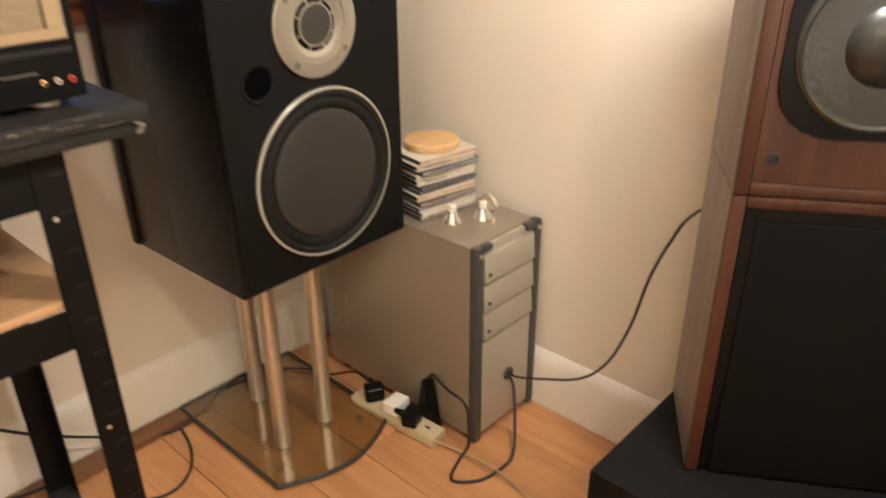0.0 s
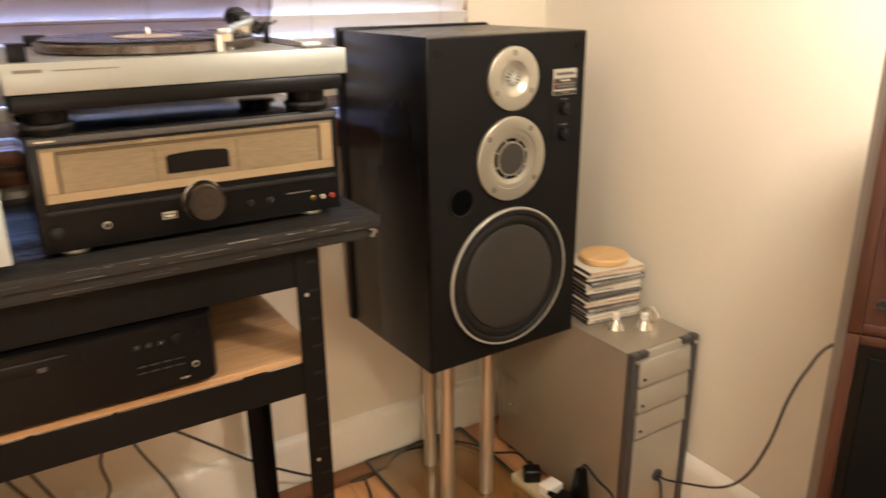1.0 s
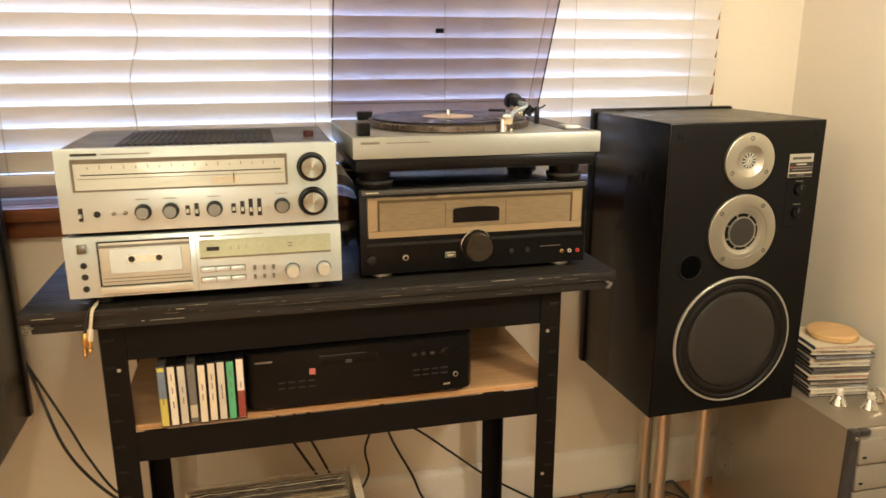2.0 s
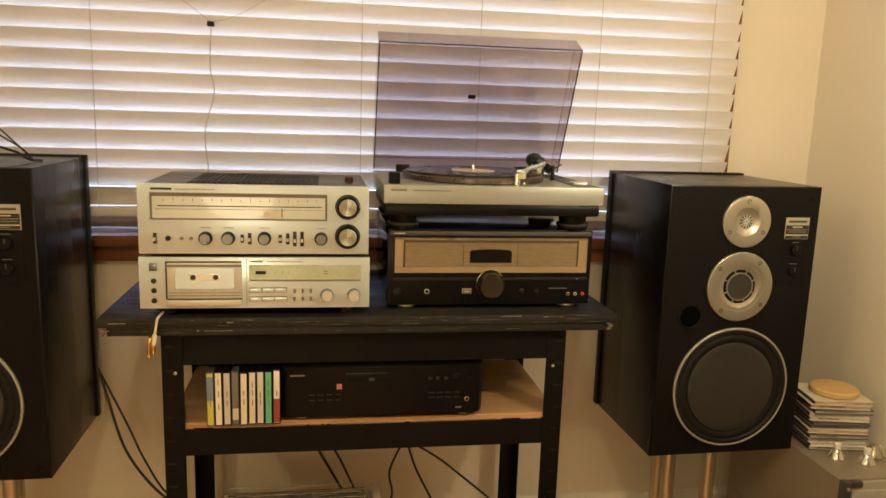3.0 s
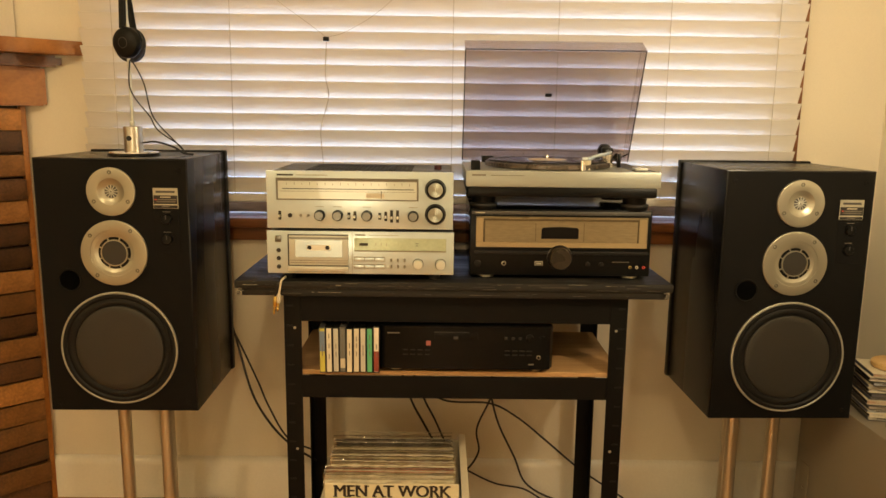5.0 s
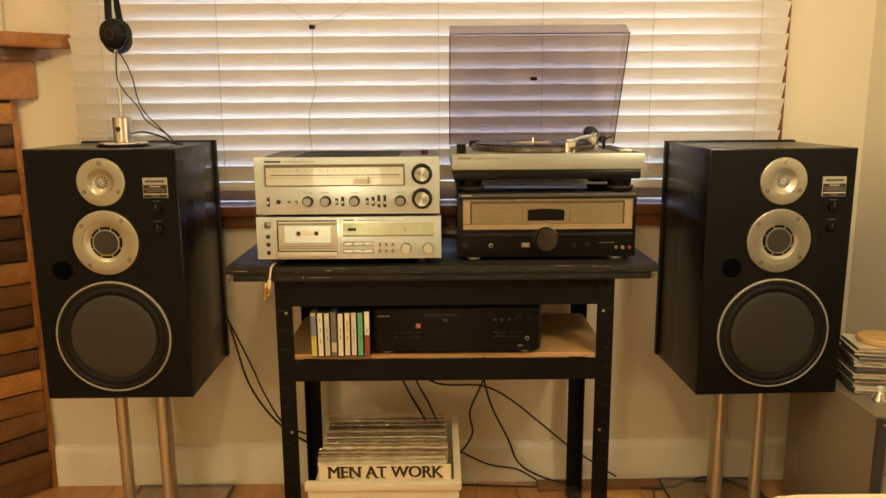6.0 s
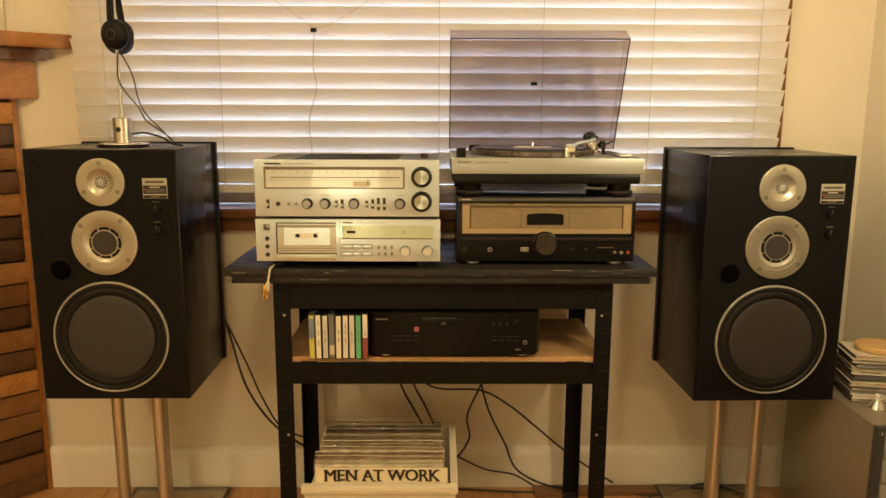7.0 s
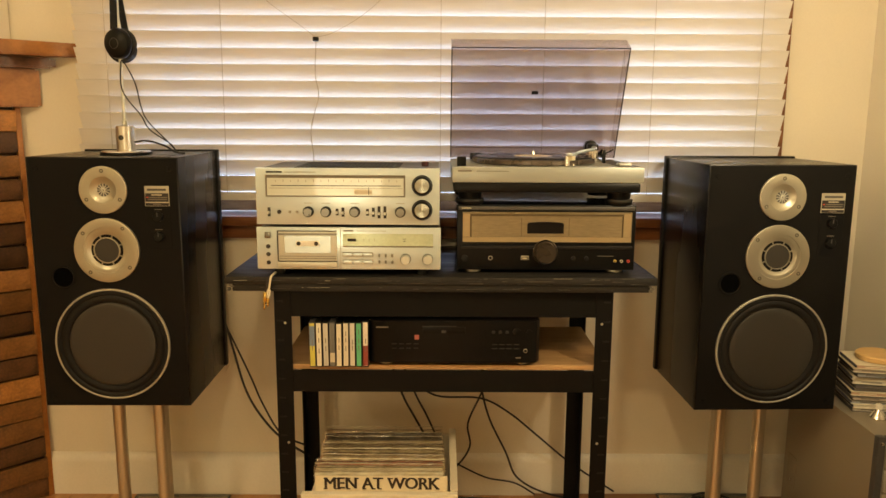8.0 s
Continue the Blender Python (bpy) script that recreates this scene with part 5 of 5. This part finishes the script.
bl = part("block", L((hx, hy, hz + 0.0096), (0, 0, 1), [(0.0225, 0), (0.0225, 0.061), (0.021, 0.063), (0, 0.063)], 36), surface("stand_block", (0.60, 0.58, 0.53), 0.3, metal=0.95, vary=0.02, bump=0.0, rvar=0.03), hs, "brushed aluminium cylinder")
part("hole", L((hx - 0.002, hy - 0.0222, hz + 0.043), FY, [(0.0065, 0), (0.0065, 0.0006), (0, 0.0006)], 24), INK, bl)
part("pole", L((hx, hy, hz + 0.0728), (0, 0, 1), [(0.0065, 0), (0.0065, 0.01), (0.0042, 0.012), (0.0042, 0.375)], 16), SATIND, hs)
part("hook", T([(hx, hy - 0.045, hz + 0.45), (hx, hy, hz + 0.4475), (hx, hy + 0.045, hz + 0.45)], 0.006, 12), SATIND, hs)
hp = thing("headphones", (hx + 0.02, hy, hz + 0.25), "black on-ear headphones hanging from the stand", "headphones")
hc = Vector((hx + 0.000, hy, hz + 0.455))
arch = [hc + Vector((0.024 * math.cos(a), -0.074 * math.cos(a), 0.062 * math.sin(a) - 0.055)) for a in [math.pi * k / 10 for k in range(11)]]
part("headband", T([arch[0] + Vector((-0.004, 0, -0.10))] + arch + [arch[-1] + Vector((0.012, 0, -0.10))], 0.0085, 12, 4), BLACKP, hp, "padded black headband")
for s, dx in ((-1, 0.029), (1, -0.025)):
    c = Vector((hc.x + dx, hy + s * 0.078, hz + 0.267))
    ax = Vector((-0.30, s * 0.95, -0.05))
    cup = part("ear_cup", L(c - ax * 0.012, ax, [(0.032, 0), (0.0355, 0.005), (0.036, 0.012), (0.033, 0.020), (0.024, 0.0255), (0.0, 0.027)], 36), BLACKP, hp, "glossy black ear cup")
    part("ear_pad", L(c - ax * 0.013, -ax, [(0.034, 0), (0.036, 0.006), (0.033, 0.014), (0.022, 0.016), (0, 0.012)], 32), RUBBER, cup)
    part("cup_mark", L(c + ax * 0.0128, ax, [(0.013, 0), (0.0125, 0.0016), (0.0115, 0.0018), (0.0112, 0.001)], 28, closed=False), GREYD, cup)
lead = thing("headphone_lead", (-0.66, 0.1, hz), "thin twisted black headphone lead draped over the loudspeaker", "cable")
part("strand", T([(-0.772, 0.09, 1.322), (-0.788, 0.12, 1.268), (-0.775, 0.12, 1.234), (-0.743, 0.12, 1.193), (-0.728, 0.13, 1.159), (-0.688, 0.16, 1.122), (-0.680, 0.175, 1.1015), (-0.674, 0.185, 1.0975)], 0.0017, 8), CABLE, lead)
part("strand", T([(-0.775, 0.10, 1.326), (-0.766, 0.11, 1.309), (-0.752, 0.12, 1.268), (-0.742, 0.12, 1.214), (-0.727, 0.12, 1.179), (-0.694, 0.15, 1.131), (-0.678, 0.18, 1.1015), (-0.670, 0.19, 1.0975)], 0.0017, 8), CABLE, lead)
part("strand", T([(-0.790, 0.185, 1.126), (-0.770, 0.15, 1.128), (-0.735, 0.13, 1.131), (-0.697, 0.14, 1.119), (-0.680, 0.17, 1.1015), (-0.668, 0.20, 1.0975)], 0.0026, 8), CABLE, lead)

# ---------------------------------------------------------------- right corner: computer tower and what stands on it
QX0, QX1, QY0, QY1, QH = 1.042, 1.238, -0.090, 0.362, 0.448
pc = thing("computer_tower", (1.14, 0.13, 0), "grey metal computer tower with dark corner strips", "computer")
part("case", B(QX0 + 0.001, QX1 - 0.001, QY0 + 0.014, QY1, 0.014, QH, 0.003), CASEM, pc, "brown-grey painted metal case")
part("front", B(QX0 + 0.002, QX1 - 0.002, QY0 + 0.004, QY0 + 0.0135, 0.014, QH - 0.002, 0.003), CASEF, pc, "pale grey plastic front")
for x in (QX0 - 0.0005, QX1 - 0.0185):
    st = part("corner_strip", B(x, x + 0.019, QY0 - 0.004, QY0 + 0.016, 0.006, QH + 0.002, 0.004), GREYD, pc, "dark plastic corner strip")
    part("strip_return", B(x + (0.0195 if x < 1.1 else -0.027), x + (0.046 if x < 1.1 else -0.0005), QY0 - 0.003, QY0 + 0.013, QH - 0.012, QH + 0.0018, 0.003), GREYD, st)
    part("screw", L((x + 0.0095, QY0 - 0.004, QH - 0.014), FY, [(0.0048, 0), (0.0042, 0.0016), (0.0018, 0.0022), (0, 0.0012)], 16), CHROME, st)
for k in range(3):
    z = 0.372 - k * 0.062
    bm = B(QX0 + 0.0215, QX1 - 0.0215, QY0 - 0.003, QY0 + 0.0038, z, z + 0.056, 0.003)
    for v in bm.verts:
        if v.co.y < QY0:
            v.co.y -= 0.004 * (1 - ((v.co.z - z) / 0.056)) * (1 if v.co.z - z < 0.03 else 0.2)
    bay = part("bay_cover", bm, CASEF, pc)
    part("bay_groove", B(QX0 + 0.024, QX1 - 0.024, QY0 - 0.0025, QY0 + 0.003, z - 0.005, z - 0.0015), CASEM, bay)
    part("bay_button", B(QX0 + 0.03, QX0 + 0.038, QY0 - 0.008, QY0 - 0.003, z + 0.014, z + 0.018), INK, bay)
part("lower_cover", B(QX0 + 0.0215, QX1 - 0.0215, QY0 - 0.002, QY0 + 0.0038, 0.02, 0.240, 0.003), CASEF, pc)
part("cable_ring", L((1.146, QY0 - 0.002, 0.127), FY, [(0.014, 0), (0.0145, 0.004), (0.012, 0.006), (0.0085, 0.004), (0.008, 0.0006), (0, 0.0006)], 28, closed=False), GREYD, pc)
part("side_plate", B(QX0 - 0.0006, QX0 + 0.0012, 0.285, 0.335, 0.12, 0.215, 0.0005, 1), CASEM, pc)
part("side_screw", L((QX0 - 0.0006, 0.31, 0.14), (-1, 0, 0), [(0.0045, 0), (0.004, 0.0014), (0, 0.002)], 14), CHROME, pc)
for x in (QX0 + 0.025, QX1 - 0.025):
    for y in (QY0 + 0.03, QY1 - 0.04):
        part("foot", L((x, y, 0), (0, 0, 1), [(0.016, 0), (0.017, 0.0138)], 18), RUBBER, pc)

col_cd = [(0.55, 0.52, 0.45), (0.20, 0.20, 0.20), (0.42, 0.36, 0.30), (0.62, 0.58, 0.50), (0.14, 0.13, 0.14), (0.50, 0.34, 0.24), (0.36, 0.38, 0.40)]
cd_mats = [surface("inlay_card", c, 0.35, vary=0.2, scale=30, coat=0.4) for c in col_cd]
BLUEC = surface("dark_blue_card", (0.05, 0.06, 0.10), 0.35, vary=0.2, scale=30)
zc = QH + 0.0005
for k in range(12):
    m = pose(1.143 + rnd.uniform(-0.004, 0.004), 0.122 + rnd.uniform(-0.005, 0.005), zc, 0, 0, -9 + rnd.uniform(-2.5, 2.5))
    c = thing("cd_case", m.translation, "compact disc in a jewel case, stacked on the computer", "cd case", "stack of cd cases")
    part("inlay", box(bmesh.new(), -0.069, 0.069, -0.060, 0.060, 0.0016, 0.0088, m=m), cd_mats[(k * 3) % 7], c)
    bm = bmesh.new()
    box(bm, -0.071, 0.071, -0.0625, 0.0625, 0.0, 0.0015, 0.0004, 1, m=m)
    box(bm, -0.071, 0.071, -0.0625, 0.0625, 0.0089, 0.0102, 0.0004, 1, m=m)
    part("jewel_case", bm, CREAM if k % 3 else GREYD, c)
    part("spine", box(bmesh.new(), -0.0716, -0.0692, -0.058, 0.058, 0.0018, 0.0086, m=m), (GREYD, INK, BLUEC)[k % 3], c, "dark printed spine")
    part("spine_text", box(bmesh.new(), -0.05, rnd.uniform(-0.01, 0.04), -0.0604, -0.0599, 0.004, 0.0064, m=m), INKG if k % 7 not in (1, 4) else WHITEI, c)
    zc += 0.0105
dk = thing("wooden_disc", (1.15, 0.12, zc), "round pale wooden coaster on top of the cd stack", "coaster")
part("disc", L((1.15, 0.12, zc), (0, 0, 1), [(0.052, 0), (0.056, 0.003), (0.056, 0.013), (0.052, 0.016), (0, 0.0165)], 48), CORKW, dk)
BULB = surface("bulb_reflector", (0.82, 0.78, 0.68), 0.12, metal=0.8, vary=0.2, scale=60, fine=200, bump=0.3)
CERAM = surface("bulb_ceramic", (0.74, 0.70, 0.60), 0.4)
for x, y, lying in ((1.108, 0.028, 0), (1.160, -0.006, 0), (1.200, 0.004, 1)):
    b = thing("reflector_bulb", (x, y, QH), "small halogen reflector bulb on the computer case", "light bulb", "spare bulbs")
    o, ax = ((x, y, QH + 0.0003), (0, 0, 1)) if not lying else ((x - 0.012, y, QH + 0.0205), (0.8, 0.6, 0.0))
    part("reflector", L(o, ax, [(0.0, 0.001), (0.019, 0.0), (0.020, 0.003), (0.017, 0.010), (0.010, 0.020), (0.008, 0.024)], 28, closed=False), BULB if not lying else CHROME, b)
    q = Vector(o) + Vector(ax).normalized() * 0.0242
    part("base", L(q, ax, [(0.008, 0), (0.008, 0.012), (0.006, 0.014), (0, 0.014)], 20), CERAM, b)
    for s in (-0.003, 0.003):
        e = q + Vector(ax).normalized() * 0.0141
        part("pin", L(e + Vector((s if not lying else 0, 0, s if lying else 0)), ax, [(0.001, 0), (0.001, 0.006)], 8), CHROME, b)

# floor sockets and plugs
strip = thing("power_strip", (0.985, 0.09, 0), "cream extension socket strip with plugs lying on the floor", "power strip")
SM = pose(0.990, 0.075, 0.0005, 0, 0, 3)
part("body", box(bmesh.new(), -0.023, 0.023, -0.11, 0.125, 0.0, 0.026, 0.005, m=SM), STRIPC, strip)
for k in range(4):
    s = part("socket", box(bmesh.new(), -0.019, 0.019, -0.102 + k * 0.056, -0.056 + k * 0.056, 0.0258, 0.0275, 0.001, m=SM), STRIPC, strip)
    part("socket_hole", box(bmesh.new(), -0.003, 0.003, -0.086 + k * 0.056, -0.074 + k * 0.056, 0.0272, 0.0279, m=SM), INK, s)


def mains_plug(x, y, z, material, turn, label):
    p = thing("mains_plug", (x, y, z), label, "plug", "plugs in the power strip")
    m = pose(x, y, z, 0, 0, turn)
    part("body", box(bmesh.new(), -0.021, 0.021, -0.017, 0.017, 0.0, 0.034, 0.007, 3, m=m), material, p)
    part("strain_relief", lathe(bmesh.new(), m @ Vector((0, 0.016, 0.018)), m.to_3x3() @ Vector((0, 1, 0.2)), [(0.009, 0), (0.007, 0.012), (0.005, 0.024)], 16), material, p)


mains_plug(0.983, 0.030, 0.028, BLACKP, 20, "rounded black mains plug in the cream strip")
mains_plug(0.987, 0.150, 0.028, BLACKP, -30, "black mains plug with a lead in the strip")
ad = thing("plug_adapter", (0.992, 0.085, 0.028), "white plug adapter with a silver side in the strip", "adapter")
part("body", box(bmesh.new(), -0.024, 0.024, -0.019, 0.019, 0.0, 0.028, 0.005, 3, m=pose(0.992, 0.085, 0.028, 0, 0, 8)), TRIMW, ad)
tr = thing("power_adapter", (1.014, 0.03, 0.0), "black tapered power adapter leaning on the computer", "power adapter")
bm = B(-0.024, 0.024, -0.03, 0.03, 0.0, 0.118, 0.004)
for v in bm.verts:
    v.co.y *= 1 - 0.75 * v.co.z / 0.118
    v.co.x *= 0.45
bmesh.ops.transform(bm, matrix=pose(1.0275, 0.025, 0.0), verts=bm.verts)
part("body", bm, BLACKP, tr)

# ---------------------------------------------------------------- cables


def cable(points, r, material, label, nm="cable"):
    c = thing(nm, points[0], label, "cable")
    part("sheath", T(points, r, 8), material, c)
    return c


cable([(1.146, -0.088, 0.127), (1.144, -0.12, 0.131), (1.121, -0.194, 0.175), (1.098, -0.29, 0.235), (1.082, -0.350, 0.305), (1.072, -0.39, 0.40), (1.066, -0.415, 0.50), (1.066, -0.440, 0.57), (1.075, -0.47, 0.625), (1.10, -0.56, 0.69)], 0.0024, CABLE, "thin black cable curving from the computer to the wooden speaker")
cable([(1.146, -0.088, 0.124), (1.140, -0.112, 0.11), (1.10, -0.150, 0.055), (1.06, -0.178, 0.016), (1.027, -0.178, 0.004), (0.97, -0.167, 0.004), (0.934, -0.126, 0.004), (0.984, -0.1, 0.004), (1.012, -0.100, 0.022), (1.016, -0.098, 0.075), (1.018, -0.085, 0.118), (1.022, -0.035, 0.125), (1.0275, 0.010, 0.135), (1.0275, 0.025, 0.118)], 0.0032, CABLE, "black cable looping over the floor beside the computer")
cable([(0.985, -0.034, 0.014), (1.0, -0.06, 0.005), (1.011, -0.132, 0.004), (1.010, -0.206, 0.004), (0.997, -0.263, 0.004), (0.97, -0.42, 0.004), (0.92, -0.70, 0.004)], 0.003, LEADC, "thin brown mains lead running over the laminate floor")
cable([(0.995, 0.17, 0.055), (0.995, 0.22, 0.06), (0.975, 0.29, 0.03), (0.96, 0.36, 0.02), (0.90, 0.43, 0.018), (0.84, 0.448, 0.022), (0.80, 0.44, 0.018)], 0.003, CABLE, "black lead running behind the stand to the wall")
cable([(0.86, 0.44, 0.004), (0.79, 0.452, 0.006), (0.68, 0.405, 0.005), (0.60, 0.42, 0.004), (0.5, 0.44, 0.004), (0.42, 0.448, 0.004), (0.30, 0.43, 0.004), (0.2, 0.435, 0.004), (0.05, 0.448, 0.004)], 0.0032, CABLE, "black cable lying along the skirting board")
cable([(0.66, 0.40, 0.005), (0.64, 0.33, 0.004), (0.60, 0.27, 0.004), (0.54, 0.25, 0.004), (0.46, 0.3, 0.004)], 0.003, CABLE, "black cable curled on the floor by the shelf")
cable([(-0.665, 0.395, 0.66), (-0.645, 0.40, 0.60), (-0.618, 0.385, 0.515), (-0.578, 0.36, 0.393), (-0.531, 0.36, 0.304), (-0.47, 0.36, 0.235), (-0.40, 0.39, 0.17)], 0.0034, CABLE, "black speaker cable sagging from the loudspeaker")
cable([(-0.665, 0.40, 0.63), (-0.646, 0.405, 0.585), (-0.608, 0.395, 0.509), (-0.565, 0.38, 0.421), (-0.534, 0.38, 0.341), (-0.48, 0.38, 0.245), (-0.40, 0.41, 0.19)], 0.0028, CABLE, "second black speaker cable sagging from the loudspeaker")
cable([(-0.665, 0.395, 0.60), (-0.636, 0.40, 0.54), (-0.630, 0.40, 0.475), (-0.645, 0.40, 0.438)], 0.002, CABLEW, "pale aerial wire end hanging behind the loudspeaker")
UC = [([(0.10, 0.43, 0.53), (0.135, 0.425, 0.40), (0.123, 0.42, 0.355), (0.086, 0.42, 0.264), (0.093, 0.42, 0.189), (0.052, 0.42, 0.124), (0.0, 0.43, 0.10)], 0.003),
      ([(0.14, 0.43, 0.53), (0.128, 0.425, 0.40), (0.131, 0.42, 0.355), (0.155, 0.42, 0.273), (0.204, 0.42, 0.171), (0.241, 0.42, 0.087), (0.33, 0.42, 0.035), (0.45, 0.43, 0.006)], 0.0032),
      ([(-0.10, 0.43, 0.42), (-0.016, 0.42, 0.355), (0.123, 0.42, 0.346), (0.21, 0.42, 0.301), (0.299, 0.42, 0.227), (0.389, 0.42, 0.149), (0.461, 0.42, 0.097), (0.55, 0.44, 0.03)], 0.003),
      ([(-0.16, 0.41, 0.50), (-0.115, 0.40, 0.367), (-0.076, 0.40, 0.29), (-0.03, 0.41, 0.20)], 0.0034),
      ([(-0.13, 0.41, 0.50), (-0.075, 0.40, 0.367), (-0.041, 0.40, 0.299), (0.0, 0.41, 0.2)], 0.003),
      ([(0.0, 0.44, 0.15), (0.049, 0.44, 0.124), (0.145, 0.44, 0.076), (0.235, 0.44, 0.058), (0.3, 0.44, 0.02)], 0.0028)]
for pts, r in UC:
    cable(pts, r, CABLE, "black cable hanging against the wall below the shelf")
off = thing("floorboard_offcut", (0.6, 0.42, 0), "loose brown floorboard offcut lying along the wall", "wood offcut")
bm = prism(bmesh.new(), [(0.30, 0.462), (0.795, 0.462), (0.725, 0.415), (0.30, 0.40)], 0.0006, 0.011, 0.001)
part("board", bm, wood("offcut_wood", (0.13, 0.055, 0.018), (0.25, 0.115, 0.042), 0.45, along=0, ring=25), off)

# ---------------------------------------------------------------- wooden loudspeakers on a black box
bxs = thing("black_box", (1.0, -0.75, 0), "matt black subwoofer box carrying the wooden speakers", "subwoofer")
part("cabinet", B(0.797, 1.205, -1.0, -0.494, 0.012, 0.3515, 0.004), BLACKB, bxs)
for x in (0.83, 1.17):
    for y in (-0.96, -0.53):
        part("foot", L((x, y, 0), (0, 0, 1), [(0.018, 0), (0.020, 0.0122)], 18), RUBBER, bxs)
WM = pose(0.883, -0.585, 0, 0, 0, -58)
WW, WD = 0.30, 0.172


def wb(*a, **k):
    return box(bmesh.new(), *a, m=WM, **k)


def wl_(x, z, d, profile, seg=48):
    return lathe(bmesh.new(), WM @ Vector((x, -d, z)), WM.to_3x3() @ Vector((0, -1, 0)), profile, seg, closed=False)


def wooden_speaker(z0, z1, grille, label):
    s = thing("wooden_loudspeaker", WM @ Vector((WW / 2, WD / 2, z0)), label, "loudspeaker", "stack of wooden loudspeakers")
    t = 0.018
    part("side_panel", wb(0, t, 0.006, WD, z0, z1, bevel=0.0015), WALSIDE, s, "greyish veneer side, paler than the front")
    part("side_panel", wb(WW - t, WW, 0.006, WD, z0, z1, bevel=0.0015), WALSIDE, s)
    part("top_panel", wb(t, WW - t, 0.006, WD, z1 - t, z1, bevel=0.001), WALNUT, s)
    part("bottom_panel", wb(t, WW - t, 0.0065, WD, z0, z0 + t, bevel=0.001), WALNUT, s)
    part("back_panel", wb(t, WW - t, WD - 0.012, WD - 0.002, z0 + t, z1 - t), WALNUT, s)
    bm = bmesh.new()
    rails = [(0, 0.016, z0, z1), (WW - 0.016, WW, z0, z1), (0.016, WW - 0.016, z1 - 0.014, z1)]
    if not grille:
        rails.append((0.016, WW - 0.016, z0, z0 + 0.014))
    for a in rails:
        box(bm, a[0], a[1], -0.004, 0.0058, a[2], a[3], 0.003, m=WM)
    part("front_edge", bm, WALNUT, s, "red-brown walnut front edge")
    if grille:
        part("grille_frame", wb(0.017, WW - 0.017, 0.001, 0.0055, z0 + 0.001, z1 - 0.015, bevel=0.002), BLACKP, s)
        part("grille_cloth", wb(0.030, WW - 0.030, -0.004, 0.0008, z0 + 0.004, z1 - 0.03, bevel=0.0018), GRILLE, s, "black cloth grille")
    else:
        part("baffle", wb(0.0165, WW - 0.0165, -0.0015, 0.012, z0 + 0.0145, z1 - 0.0145), WALNUT, s, "red-brown walnut baffle")
        c = (0.119, 0.905)
        n = 40
        outline = []
        for k in range(n):
            a = 2 * math.pi * k / n
            q = 0.102 * (1 + 0.075 * math.cos(4 * a + math.pi))
            outline.append((c[0] + q * math.cos(a), q * math.sin(a)))
        bm = prism(bmesh.new(), outline, 0.0, 0.004, 0.001)
        bmesh.ops.transform(bm, matrix=WM @ pose(0, -0.0018, c[1], 90), verts=bm.verts)
        w = part("woofer_plate", bm, BLACKP, s, "dark grey woofer mounting plate")
        part("woofer_surround", wl_(*c, 0.0058, [(0.086, 0), (0.085, 0.003), (0.081, 0.0058), (0.078, 0.0035), (0.077, 0.0005)]), GREENR, w, "greenish-grey rubber surround")
        part("woofer_cone", wl_(*c, 0.0058, [(0.0775, 0.0008), (0.066, 0.0005), (0.05, 0.0003), (0.034, 0.0002)]), PAPERCONE, w, "charcoal paper cone")
        part("dust_cap", wl_(*c, 0.0058, [(0.040, 0.0002), (0.036, 0.006), (0.026, 0.012), (0.012, 0.016), (0.0, 0.0168)]), PAPERCONE, w)
        for x in (0.034, WW - 0.034):
            part("grille_socket", wl_(x, z0 + 0.042, 0.0014, [(0.0075, 0.0), (0.007, 0.002), (0.0045, 0.0022), (0.004, 0.0005), (0, 0.0005)], 20), RUBBER, s)
        part("tweeter", wl_(0.15, z1 - 0.045, 0.0014, [(0.032, 0), (0.032, 0.003), (0.016, 0.003), (0.011, 0.006), (0, 0.008)], 32), BLACKP, s)
    return s


wooden_speaker(0.353, 0.7425, True, "walnut loudspeaker with a black cloth grille on the black box")
wooden_speaker(0.7435, 1.115, False, "walnut loudspeaker with an exposed woofer stacked on another")

# ---------------------------------------------------------------- sofa
FABRIC = surface("beige_sofa_fabric", (0.62, 0.54, 0.40), 0.9, vary=0.08, scale=9, fine=420, bump=0.35, spec=0.15)
sofa = thing("sofa_arm", (0.46, -1.35, 0), "rounded pale beige fabric sofa arm standing on the floor", "sofa")
part("arm_pad", B(0.305, 0.615, -1.72, -1.0, 0.06, 0.789, 0.075, 5), FABRIC, sofa)
for x in (0.40, 0.53):
    for y in (-1.62, -1.12):
        part("foot", L((x, y, 0), (0, 0, 1), [(0.018, 0), (0.022, 0.004), (0.024, 0.0605)], 18), SILLW, sofa)
